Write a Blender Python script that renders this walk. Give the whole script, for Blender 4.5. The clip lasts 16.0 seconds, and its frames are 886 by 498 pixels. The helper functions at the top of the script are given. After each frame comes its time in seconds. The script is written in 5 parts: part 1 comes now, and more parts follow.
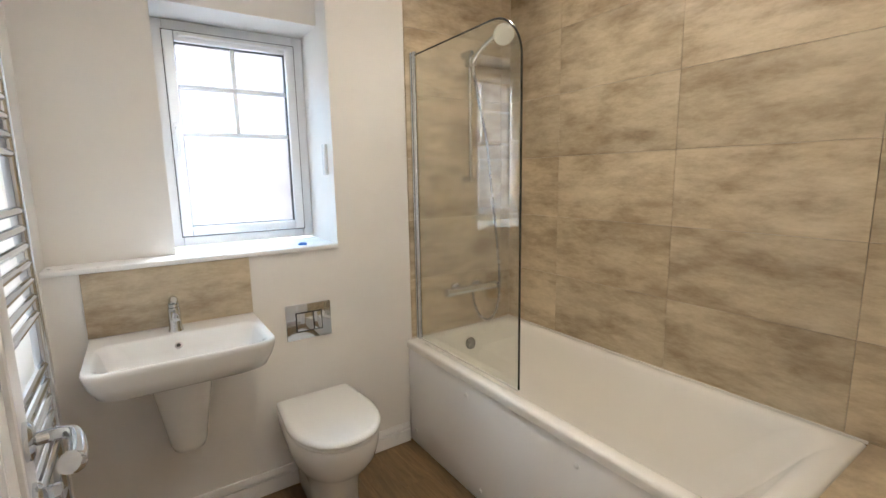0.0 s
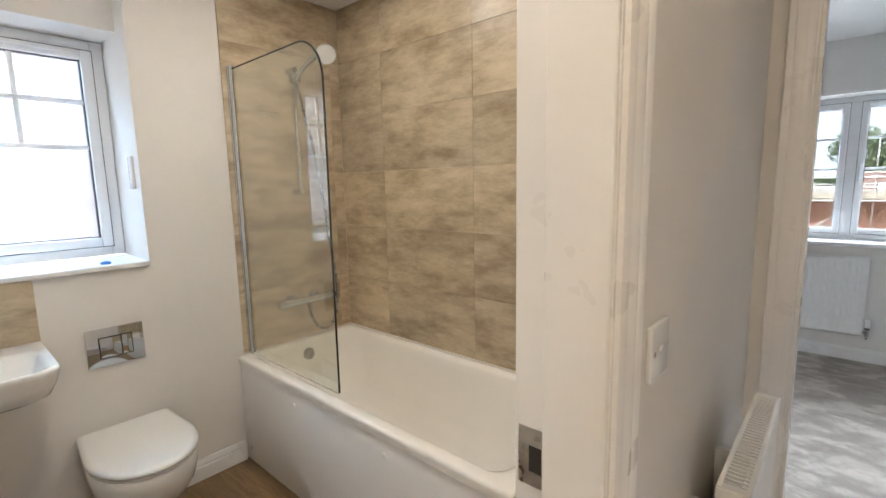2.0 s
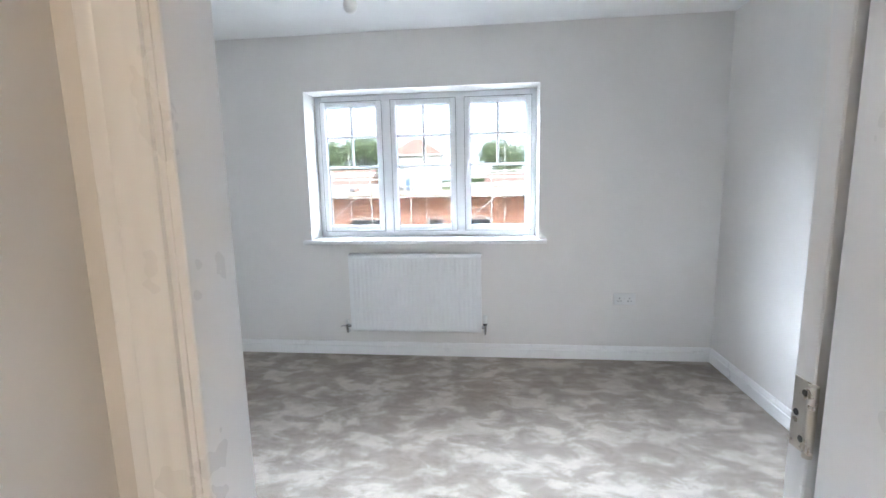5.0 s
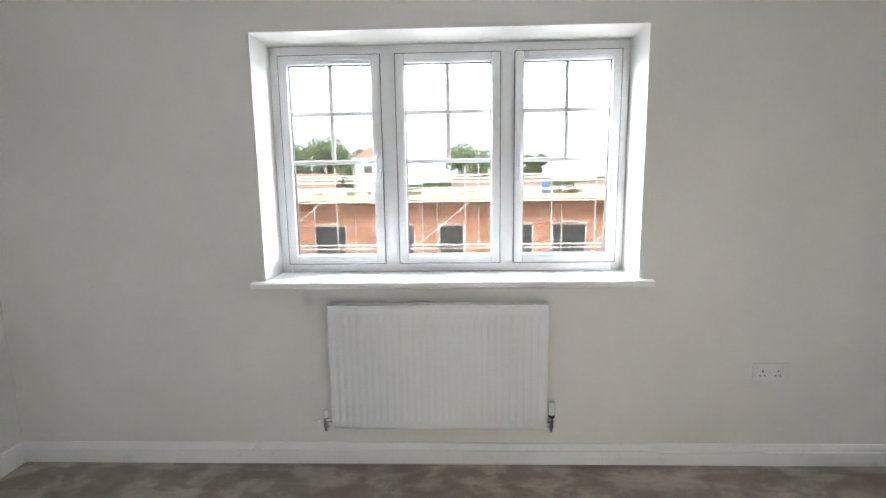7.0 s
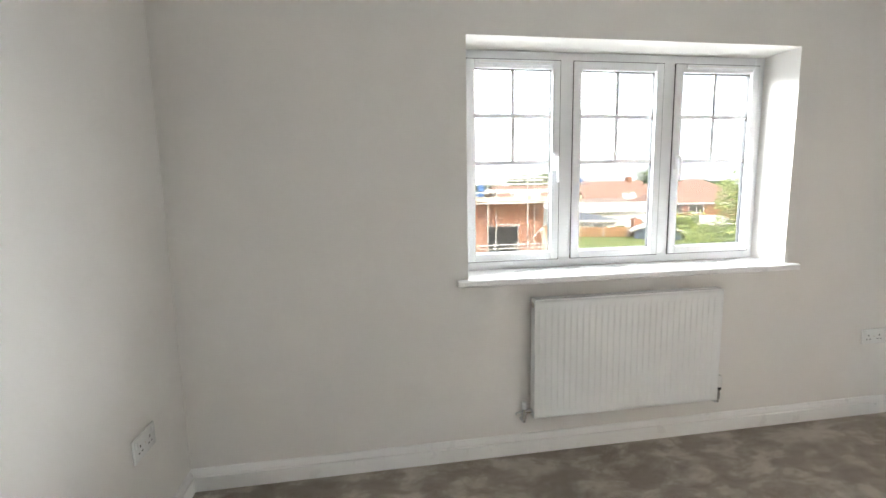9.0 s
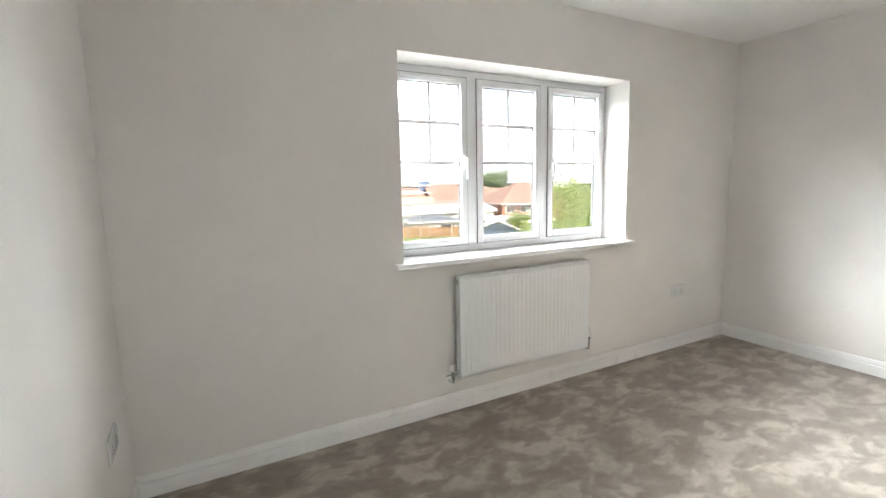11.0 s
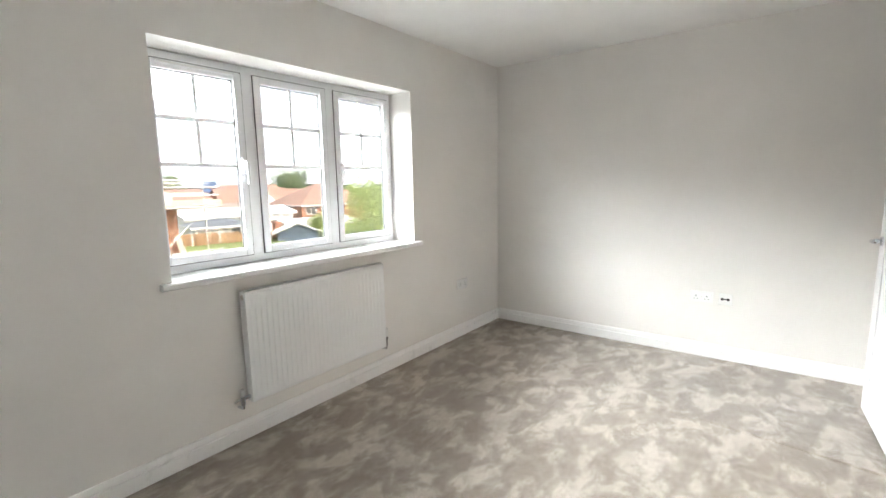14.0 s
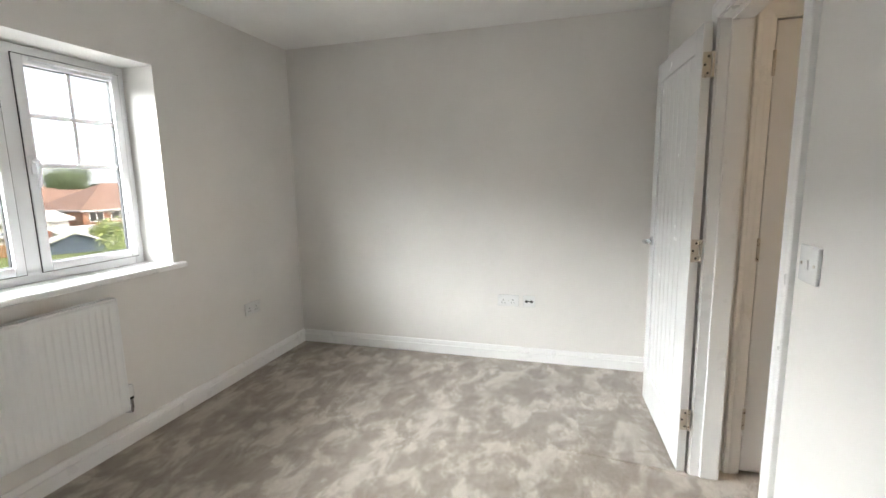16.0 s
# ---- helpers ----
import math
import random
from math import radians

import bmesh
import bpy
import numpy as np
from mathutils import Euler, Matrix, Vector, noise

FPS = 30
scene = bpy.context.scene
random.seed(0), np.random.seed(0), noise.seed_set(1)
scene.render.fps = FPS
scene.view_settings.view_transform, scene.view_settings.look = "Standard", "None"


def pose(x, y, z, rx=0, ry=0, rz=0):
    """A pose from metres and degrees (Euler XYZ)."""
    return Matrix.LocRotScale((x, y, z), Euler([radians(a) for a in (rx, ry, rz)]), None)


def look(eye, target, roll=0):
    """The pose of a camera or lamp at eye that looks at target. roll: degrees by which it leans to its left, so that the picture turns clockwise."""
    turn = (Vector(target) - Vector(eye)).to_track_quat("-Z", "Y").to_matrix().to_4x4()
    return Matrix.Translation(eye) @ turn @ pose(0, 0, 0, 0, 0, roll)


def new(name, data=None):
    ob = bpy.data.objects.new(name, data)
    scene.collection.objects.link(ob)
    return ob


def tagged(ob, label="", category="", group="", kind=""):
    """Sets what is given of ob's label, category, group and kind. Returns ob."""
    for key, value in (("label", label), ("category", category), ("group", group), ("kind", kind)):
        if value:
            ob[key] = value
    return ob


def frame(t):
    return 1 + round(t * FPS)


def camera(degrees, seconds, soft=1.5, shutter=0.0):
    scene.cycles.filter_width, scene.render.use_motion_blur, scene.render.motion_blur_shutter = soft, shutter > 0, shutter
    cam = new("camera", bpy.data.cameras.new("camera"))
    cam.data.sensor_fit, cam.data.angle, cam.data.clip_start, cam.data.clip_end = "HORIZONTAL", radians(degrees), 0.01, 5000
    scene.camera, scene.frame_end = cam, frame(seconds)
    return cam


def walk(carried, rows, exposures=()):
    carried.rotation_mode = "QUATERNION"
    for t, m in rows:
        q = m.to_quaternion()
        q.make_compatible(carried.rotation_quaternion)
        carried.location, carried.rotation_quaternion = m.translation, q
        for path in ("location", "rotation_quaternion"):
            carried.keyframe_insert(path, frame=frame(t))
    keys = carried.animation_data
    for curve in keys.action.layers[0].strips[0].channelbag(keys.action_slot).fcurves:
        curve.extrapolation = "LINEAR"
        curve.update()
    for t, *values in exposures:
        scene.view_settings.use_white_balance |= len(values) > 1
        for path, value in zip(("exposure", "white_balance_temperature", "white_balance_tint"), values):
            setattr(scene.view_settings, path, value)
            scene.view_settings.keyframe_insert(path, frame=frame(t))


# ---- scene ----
cam = camera(88.5, 16.0)
PATH = [
    (0, (0.359, -1.813, 1.416), (-1.284, -0.716, 1.101), -1.0),
    (0.5, (0.358, -1.814, 1.414), (-1.233, -0.643, 1.103), -1.0),
    (1, (0.371, -1.807, 1.42), (-1.162, -0.561, 1.107), -1.1),
    (1.5, (0.455, -1.755, 1.434), (-0.998, -0.417, 1.12), -1.1),
    (2, (0.636, -1.68, 1.424), (-0.676, -0.197, 1.145), -1.1),
    (2.5, (0.821, -1.55, 1.417), (-0.313, 0.073, 1.131), -1.5),
    (3, (0.94, -1.474, 1.411), (0.037, 0.287, 1.122), -1.5),
    (3.5, (0.951, -1.33, 1.392), (0.297, 0.536, 1.093), -1.3),
    (4, (0.907, -1.101, 1.389), (0.457, 0.824, 1.086), -1.1),
    (4.5, (0.907, -0.766, 1.382), (0.596, 1.186, 1.075), -1.2),
    (5.7, (0.84, 0.10, 1.385), (0.69, 2.07, 1.085), -1.0),
    (7, (0.395, 0.908, 1.38), (0.332, 2.886, 1.092), -0.8),
    (7.5, (0.093, 0.947, 1.386), (0.09, 2.926, 1.1), -0.8),
    (8, (-0.277, 0.949, 1.39), (-0.194, 2.927, 1.11), -0.9),
    (10.5, (-1.492, 0.75, 1.338), (-0.719, 2.576, 1.075), -1.2),
    (11, (-1.49, 0.723, 1.341), (-0.555, 2.47, 1.07), -1.2),
    (11.5, (-1.482, 0.725, 1.374), (-0.395, 2.378, 1.082), -1.0),
    (12, (-1.482, 0.729, 1.367), (-0.26, 2.286, 1.081), -1.1),
    (12.5, (-1.466, 0.728, 1.362), (-0.14, 2.198, 1.08), -1.2),
    (13, (-1.453, 0.716, 1.369), (-0.038, 2.1, 1.083), -1.2),
    (13.5, (-1.442, 0.717, 1.356), (0.059, 2.009, 1.078), -1.2),
    (14, (-1.414, 0.701, 1.367), (0.16, 1.902, 1.082), -1.1),
    (14.5, (-1.394, 0.699, 1.367), (0.267, 1.777, 1.084), -1.2),
    (15, (-1.308, 0.702, 1.378), (0.435, 1.638, 1.086), -1.1),
    (15.5, (-1.113, 0.702, 1.38), (0.706, 1.476, 1.08), -1.2),
    (16, (-0.863, 0.702, 1.384), (1.032, 1.266, 1.083), -1.1),
]
walk(cam, [(t, look(eye, target, roll)) for t, eye, target, roll in PATH],
     exposures=[(0.0, 3.91, 6100, 10), (2.0, 3.96, 5950, 10), (3.0, 4.32, 5600, 10), (3.6, 4.42, 5550, 10), (4.7, 4.67, 5700, 10), (6.8, 4.32, 6400, 10), (10.3, 4.52, 6800, 10), (14.0, 4.47, 6800, 10), (16.0, 4.1, 6850, 10)])

# ---- sky and sun ----
world = bpy.data.worlds.new("overcast_sky")
scene.world = world
world.use_nodes = True
_wn, _wl = world.node_tree.nodes, world.node_tree.links
_sky = _wn.new("ShaderNodeTexSky")
_sky.sky_type = 'NISHITA'
_sky.sun_disc = False
_sky.sun_elevation = radians(42)
_sky.sun_rotation = radians(180)
_sky.dust_density = 6.0
_mix = _wn.new("ShaderNodeMix")
_mix.data_type = 'RGBA'
_mix.inputs["Factor"].default_value = 0.6
_wl.new(_sky.outputs["Color"], _mix.inputs["A"])
_mix.inputs["B"].default_value = (8.5, 8.9, 9.4, 1)
_bg = _wn["Background"]
_wl.new(_mix.outputs["Result"], _bg.inputs["Color"])
_bg.inputs["Strength"].default_value = 0.12

sun_data = bpy.data.lights.new("sun", "SUN")
sun_data.energy = 1.2
sun_data.angle = radians(12)
sun_data.color = (1.0, 0.96, 0.9)
sun = new("sun", sun_data)
sun.matrix_world = look((0, -20, 20), (0, 0, 2))


def downlight_beam(x, y, z, power, colour):
    d = bpy.data.lights.new("downlight_beam", "AREA")
    d.shape, d.size, d.energy, d.color = 'DISK', 0.065, power, colour
    o = new("downlight_beam", d)
    o.location = (x, y, z)
    return o


WARM = (1.0, 0.86, 0.68)
SPOTS = [(-1.0, -0.55), (-0.25, -0.55), (-0.85, -1.35), (-0.1, -1.35)]
for sx, sy in SPOTS:
    downlight_beam(sx, sy, 2.438, 0.32, WARM)
hall_lamp = bpy.data.lights.new("hall_bulb_light", "POINT")
hall_lamp.energy, hall_lamp.color, hall_lamp.shadow_soft_size = 1.1, (1.0, 0.75, 0.50), 0.06
new("hall_bulb_light", hall_lamp).location = (0.95, -2.2, 2.2)


def sky_fill_lamp(name, at, aim, width, height, power, colour=(0.94, 0.97, 1.0)):
    """An added area lamp outside a window; fills the room in place of sky or ground light."""
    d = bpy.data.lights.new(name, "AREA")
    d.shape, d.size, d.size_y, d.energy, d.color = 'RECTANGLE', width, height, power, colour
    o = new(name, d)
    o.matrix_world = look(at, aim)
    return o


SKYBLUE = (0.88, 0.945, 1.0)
# Added fill lamps aimed in at the windows; houses outside get none of it.
sky_fill_lamp("bedroom_sky_fill", (-5.5, 17.0, 9.7), (0.36, 3.1, 1.5), 42.0, 9.2, 4850.0, SKYBLUE)
sky_fill_lamp("bedroom_east_fill", (14.0, 9.5, 3.6), (0.36, 3.1, 1.5), 6.0, 4.0, 150.0, SKYBLUE)
sky_fill_lamp("bedroom_low_fill", (0.36, 10.0, -2.6), (0.36, 3.1, 1.5), 12.0, 3.0, 70.0)
sky_fill_lamp("bathroom_sky_fill", (-2.55, -1.37, 2.60), (-1.9, -1.37, 1.3), 1.0, 0.6, 4.2, (0.38, 0.70, 1.0))


# ---- materials ----
def material(name, rough=0.5, metal=0.0):
    m = bpy.data.materials.new(name)
    m.use_nodes = True
    b = m.node_tree.nodes["Principled BSDF"]
    b.inputs["Roughness"].default_value = rough
    b.inputs["Metallic"].default_value = metal
    return m, m.node_tree.nodes, m.node_tree.links, b


def coords(n, l, scale=(1, 1, 1), shuffle=False):
    tc = n.new("ShaderNodeTexCoord")
    mp = n.new("ShaderNodeMapping")
    mp.inputs["Scale"].default_value = scale
    if shuffle:
        oi = n.new("ShaderNodeObjectInfo")
        cb = n.new("ShaderNodeVectorMath")
        cb.operation = 'SCALE'
        cb.inputs[0].default_value = (37.0, 23.0, 51.0)
        l.new(oi.outputs["Random"], cb.inputs["Scale"])
        l.new(cb.outputs[0], mp.inputs["Location"])
    l.new(tc.outputs["Object"], mp.inputs["Vector"])
    return mp.outputs["Vector"]


def noise_node(n, l, vec, scale, detail=4.0, rough=0.55, distort=0.0):
    t = n.new("ShaderNodeTexNoise")
    t.inputs["Scale"].default_value = scale
    t.inputs["Detail"].default_value = detail
    t.inputs["Roughness"].default_value = rough
    t.inputs["Distortion"].default_value = distort
    l.new(vec, t.inputs["Vector"])
    return t.outputs["Fac"]


def ramp(n, l, fac, stops):
    r = n.new("ShaderNodeValToRGB")
    el = r.color_ramp.elements
    while len(el) < len(stops):
        el.new(0.5)
    for e, (p, c) in zip(el, stops):
        e.position, e.color = p, (*c, 1)
    l.new(fac, r.inputs["Fac"])
    return r.outputs["Color"]


def mixed(n, l, fac, a, b, mode='MIX'):
    m = n.new("ShaderNodeMix")
    m.data_type, m.blend_type = 'RGBA', mode
    for key, v in (("Factor", fac), ("A", a), ("B", b)):
        if hasattr(v, "is_linked"):
            l.new(v, m.inputs[key])
        else:
            m.inputs[key].default_value = v if key == "Factor" else (*v, 1)
    return m.outputs["Result"]


def bump(n, l, b, height, strength, dist=0.002):
    bp = n.new("ShaderNodeBump")
    bp.inputs["Strength"].default_value = strength
    bp.inputs["Distance"].default_value = dist
    l.new(height, bp.inputs["Height"])
    l.new(bp.outputs["Normal"], b.inputs["Normal"])


def painted(name, c, rough, spread=0.03, grain=260.0, relief=0.15):
    """Paint with a faint roller texture and slight uneven tone."""
    m, n, l, b = material(name, rough)
    v = coords(n, l)
    lo = [x * (1 - spread) for x in c]
    hi = [min(0.95, x * (1 + spread)) for x in c]
    l.new(ramp(n, l, noise_node(n, l, v, 2.2, 5), [(0.3, lo), (0.7, hi)]), b.inputs["Base Color"])
    rr = n.new("ShaderNodeMapRange")
    rr.inputs["To Min"].default_value, rr.inputs["To Max"].default_value = rough * 0.85, min(1.0, rough * 1.2)
    l.new(noise_node(n, l, v, 9.0, 3), rr.inputs["Value"])
    l.new(rr.outputs["Result"], b.inputs["Roughness"])
    bump(n, l, b, noise_node(n, l, v, grain, 2), relief, 0.001)
    return m


WALL = painted("matt_white_wall_paint", (0.77, 0.75, 0.722), 0.62, relief=0.12)
CEIL = painted("matt_white_ceiling_paint", (0.86, 0.86, 0.85), 0.75, relief=0.12)
SATIN = painted("white_satin_woodwork", (0.86, 0.857, 0.85), 0.28, 0.02, 90.0, 0.05)
DOORW = painted("white_grained_door_paint", (0.80, 0.80, 0.80), 0.25, 0.02, 60.0, 0.06)
UPVC = painted("white_window_plastic", (0.82, 0.83, 0.85), 0.25, 0.015, 40.0, 0.02)
ENAMEL = painted("white_radiator_enamel", (0.80, 0.81, 0.81), 0.3, 0.015, 60.0, 0.03)
PLASTIC = painted("white_moulded_plastic", (0.80, 0.80, 0.79), 0.22, 0.01, 80.0, 0.02)
CERAMIC = painted("white_glazed_ceramic", (0.82, 0.81, 0.79), 0.07, 0.01, 12.0, 0.01)
ACRYLIC = painted("white_bath_acrylic", (0.83, 0.81, 0.77), 0.1, 0.01, 9.0, 0.015)
PANEL = painted("white_bath_panel_plastic", (0.83, 0.825, 0.82), 0.3, 0.015, 70.0, 0.04)
GROUT = painted("beige_grout", (0.66, 0.58, 0.47), 0.85, 0.05, 300.0, 0.2)
SEAL = painted("white_silicone", (0.75, 0.73, 0.70), 0.4, 0.02)
RUBBER = painted("black_rubber", (0.02, 0.02, 0.022), 0.5, 0.05)
# Near-black for the painted shade of holes and gaps, and for dark fittings.
DARKFILL = painted("hole_shade_and_dark_fitting", (0.03, 0.028, 0.026), 0.7, 0.05)
BLUECAP = painted("blue_plastic", (0.03, 0.16, 0.55), 0.35, 0.03)
BULBGLASS = painted("opal_bulb_plastic", (0.85, 0.84, 0.80), 0.3, 0.01)


def metal(name, c, rough):
    m, n, l, b = material(name, rough, 1.0)
    v = coords(n, l)
    l.new(ramp(n, l, noise_node(n, l, v, 30, 3), [(0.3, [x * 0.95 for x in c]), (0.7, c)]), b.inputs["Base Color"])
    rr = n.new("ShaderNodeMapRange")
    rr.inputs["To Min"].default_value, rr.inputs["To Max"].default_value = rough * 0.7, rough * 1.4
    l.new(noise_node(n, l, v, 45, 2), rr.inputs["Value"])
    l.new(rr.outputs["Result"], b.inputs["Roughness"])
    return m


CHROME = metal("polished_chrome", (0.66, 0.69, 0.73), 0.07)
STEEL = metal("satin_steel_hinge", (0.62, 0.58, 0.52), 0.28)
BRASS = metal("brass_latch", (0.75, 0.56, 0.25), 0.25)
HOSE = metal("brushed_shower_hose", (0.42, 0.41, 0.39), 0.25)
SCAFF = metal("galvanised_scaffold_tube", (0.75, 0.74, 0.70), 0.5)


def sheet_glass(name, tint, ior=1.5):
    """Glass for a flat sheet with two faces; tint darkens what is seen through it."""
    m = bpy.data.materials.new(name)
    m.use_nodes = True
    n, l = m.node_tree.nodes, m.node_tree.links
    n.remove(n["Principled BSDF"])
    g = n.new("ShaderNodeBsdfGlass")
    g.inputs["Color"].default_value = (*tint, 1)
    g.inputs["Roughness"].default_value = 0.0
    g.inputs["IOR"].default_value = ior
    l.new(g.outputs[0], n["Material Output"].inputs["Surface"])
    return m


# Made-up dark tint: dims the outdoor view against the room's exposure.
PANE = sheet_glass("view_dimming_window_glass", (0.34, 0.345, 0.345))
SCREEN = sheet_glass("bath_screen_glass", (0.95, 0.955, 0.92), 1.85)


def frosted():
    m = bpy.data.materials.new("frosted_window_glass")
    m.use_nodes = True
    n, l = m.node_tree.nodes, m.node_tree.links
    n.remove(n["Principled BSDF"])
    tr, gl, fr, mx = n.new("ShaderNodeBsdfTranslucent"), n.new("ShaderNodeBsdfGlossy"), n.new("ShaderNodeFresnel"), n.new("ShaderNodeMixShader")
    v = coords(n, l)
    l.new(ramp(n, l, noise_node(n, l, v, 3.0, 2), [(0.3, (0.215, 0.188, 0.183)), (0.7, (0.285, 0.266, 0.26))]), tr.inputs["Color"])
    gl.inputs["Roughness"].default_value = 0.12
    l.new(fr.outputs[0], mx.inputs[0])
    l.new(tr.outputs[0], mx.inputs[1])
    l.new(gl.outputs[0], mx.inputs[2])
    l.new(mx.outputs[0], n["Material Output"].inputs["Surface"])
    return m


FROST = frosted()


def stone_tile():
    m, n, l, b = material("beige_stone_effect_tile", 0.32)
    v = coords(n, l, (1.0, 1.0, 2.9), True)
    big = noise_node(n, l, v, 2.6, 10, 0.66, 0.12)
    fine = noise_node(n, l, v, 7.0, 10, 0.74, 0.1)
    c1 = ramp(n, l, big, [(0.38, (0.29, 0.22, 0.137)), (0.46, (0.43, 0.345, 0.23)), (0.53, (0.545, 0.455, 0.315)), (0.62, (0.66, 0.565, 0.41))])
    c2 = ramp(n, l, fine, [(0.38, (0.29, 0.22, 0.14)), (0.52, (0.52, 0.435, 0.305)), (0.66, (0.70, 0.605, 0.45))])
    col = mixed(n, l, 0.38, c1, c2)
    oi = n.new("ShaderNodeObjectInfo")
    tone = ramp(n, l, oi.outputs["Random"], [(0.0, (0.86, 0.86, 0.87)), (1.0, (1.08, 1.06, 1.04))])
    l.new(mixed(n, l, 1.0, col, tone, 'MULTIPLY'), b.inputs["Base Color"])
    bump(n, l, b, fine, 0.12, 0.002)
    return m


TILE = stone_tile()


def carpet():
    m, n, l, b = material("taupe_cut_pile_carpet", 0.95)
    v = coords(n, l, (1.0, 1.5, 1.0))
    sweep = noise_node(n, l, v, 1.3, 3, 0.5, 0.3)
    patch = noise_node(n, l, v, 4.3, 7, 0.62, 0.35)
    wisp = noise_node(n, l, v, 10.0, 6, 0.65, 0.5)
    pile = noise_node(n, l, v, 420.0, 2, 0.6)
    # How light catches the brushed pile is painted as pale and dark patches.
    lean = mixed(n, l, 0.3, ramp(n, l, patch, [(0.435, (0, 0, 0)), (0.57, (1, 1, 1))]), ramp(n, l, wisp, [(0.40, (0, 0, 0)), (0.60, (1, 1, 1))]))
    lean = mixed(n, l, 0.25, lean, ramp(n, l, sweep, [(0.35, (0, 0, 0)), (0.65, (1, 1, 1))]))
    col = ramp(n, l, lean, [(0.10, (0.275, 0.233, 0.193)), (0.50, (0.37, 0.321, 0.272)), (0.92, (0.56, 0.505, 0.447))])
    col = mixed(n, l, 1.0, col, ramp(n, l, pile, [(0.3, (0.82, 0.82, 0.82)), (0.7, (1.10, 1.10, 1.10))]), 'MULTIPLY')
    l.new(col, b.inputs["Base Color"])
    b.inputs["Sheen Weight"].default_value = 0.35
    b.inputs["Sheen Roughness"].default_value = 0.4
    b.inputs["Specular IOR Level"].default_value = 0.1
    bump(n, l, b, pile, 0.6, 0.004)
    return m


CARPET = carpet()


def wood_floor():
    m, n, l, b = material("brown_wood_effect_vinyl", 0.38)
    v = coords(n, l, (1.0, 9.0, 1.0), True)
    grain = noise_node(n, l, v, 4.0, 8, 0.68, 0.8)
    big = noise_node(n, l, v, 0.9, 3, 0.5, 0.4)
    c = ramp(n, l, grain, [(0.30, (0.135, 0.085, 0.036)), (0.55, (0.225, 0.15, 0.072)), (0.75, (0.30, 0.21, 0.11))])
    c = mixed(n, l, 1.0, c, ramp(n, l, big, [(0.3, (0.8, 0.8, 0.8)), (0.7, (1.15, 1.12, 1.1))]), 'MULTIPLY')
    l.new(c, b.inputs["Base Color"])
    bump(n, l, b, grain, 0.15, 0.001)
    return m


VINYL = wood_floor()


def brickwork():
    m, n, l, b = material("orange_brickwork", 0.85)
    tc = n.new("ShaderNodeTexCoord")
    sep, com = n.new("ShaderNodeSeparateXYZ"), n.new("ShaderNodeCombineXYZ")
    add = n.new("ShaderNodeMath")
    l.new(tc.outputs["Object"], sep.inputs[0])
    l.new(sep.outputs["X"], add.inputs[0])
    l.new(sep.outputs["Y"], add.inputs[1])
    l.new(add.outputs[0], com.inputs["X"])
    l.new(sep.outputs["Z"], com.inputs["Y"])
    bt = n.new("ShaderNodeTexBrick")
    for key, val in (("Scale", 1.0), ("Brick Width", 0.225), ("Row Height", 0.075), ("Mortar Size", 0.008)):
        bt.inputs[key].default_value = val
    bt.inputs["Color1"].default_value = (0.42, 0.17, 0.09, 1)
    bt.inputs["Color2"].default_value = (0.30, 0.115, 0.065, 1)
    bt.inputs["Mortar"].default_value = (0.42, 0.36, 0.30, 1)
    l.new(com.outputs[0], bt.inputs["Vector"])
    v = coords(n, l)
    l.new(mixed(n, l, 1.0, bt.outputs["Color"], ramp(n, l, noise_node(n, l, v, 0.8, 6), [(0.3, (0.85, 0.85, 0.85)), (0.7, (1.15, 1.12, 1.1))]), 'MULTIPLY'), b.inputs["Base Color"])
    bump(n, l, b, bt.outputs["Fac"], -0.3, 0.01)
    return m


BRICK = brickwork()


def rough_surface(name, a, c, scale, rough=0.85, relief=0.3):
    m, n, l, b = material(name, rough)
    v = coords(n, l)
    f = noise_node(n, l, v, scale, 7, 0.65)
    l.new(ramp(n, l, f, [(0.3, a), (0.7, c)]), b.inputs["Base Color"])
    bump(n, l, b, f, relief, 0.02)
    return m


def roof_tiles(name, a, c):
    m, n, l, b = material(name, 0.8)
    v = coords(n, l)
    f = noise_node(n, l, v, 2.5, 6, 0.6)
    w = n.new("ShaderNodeTexWave")
    w.bands_direction = 'Z'
    w.inputs["Scale"].default_value = 1.6
    w.inputs["Distortion"].default_value = 0.3
    l.new(v, w.inputs["Vector"])
    col = ramp(n, l, f, [(0.3, a), (0.7, c)])
    l.new(mixed(n, l, 0.35, col, mixed(n, l, 1.0, col, ramp(n, l, w.outputs["Fac"], [(0.0, (0.7, 0.7, 0.7)), (0.6, (1.1, 1.1, 1.1))]), 'MULTIPLY')), b.inputs["Base Color"])
    bump(n, l, b, w.outputs["Fac"], 0.5, 0.03)
    return m


ROOFRED = roof_tiles("pinkish_red_roof_tiles", (0.27, 0.155, 0.12), (0.40, 0.255, 0.20))
ROOFBROWN = roof_tiles("brown_roof_tiles", (0.24, 0.18, 0.15), (0.36, 0.29, 0.25))
ROOFGREY = roof_tiles("grey_felt_roof", (0.12, 0.13, 0.15), (0.20, 0.21, 0.23))
RENDERED = rough_surface("off_white_render", (0.62, 0.61, 0.58), (0.75, 0.74, 0.71), 3.0)
BLOCK = rough_surface("pale_blockwork", (0.55, 0.53, 0.50), (0.70, 0.68, 0.64), 5.0)
BOARD = rough_surface("weathered_scaffold_board", (0.42, 0.36, 0.27), (0.58, 0.51, 0.41), 6.0)
BLUEWRAP = rough_surface("blue_sheeting", (0.05, 0.13, 0.33), (0.10, 0.22, 0.48), 1.5, 0.5)
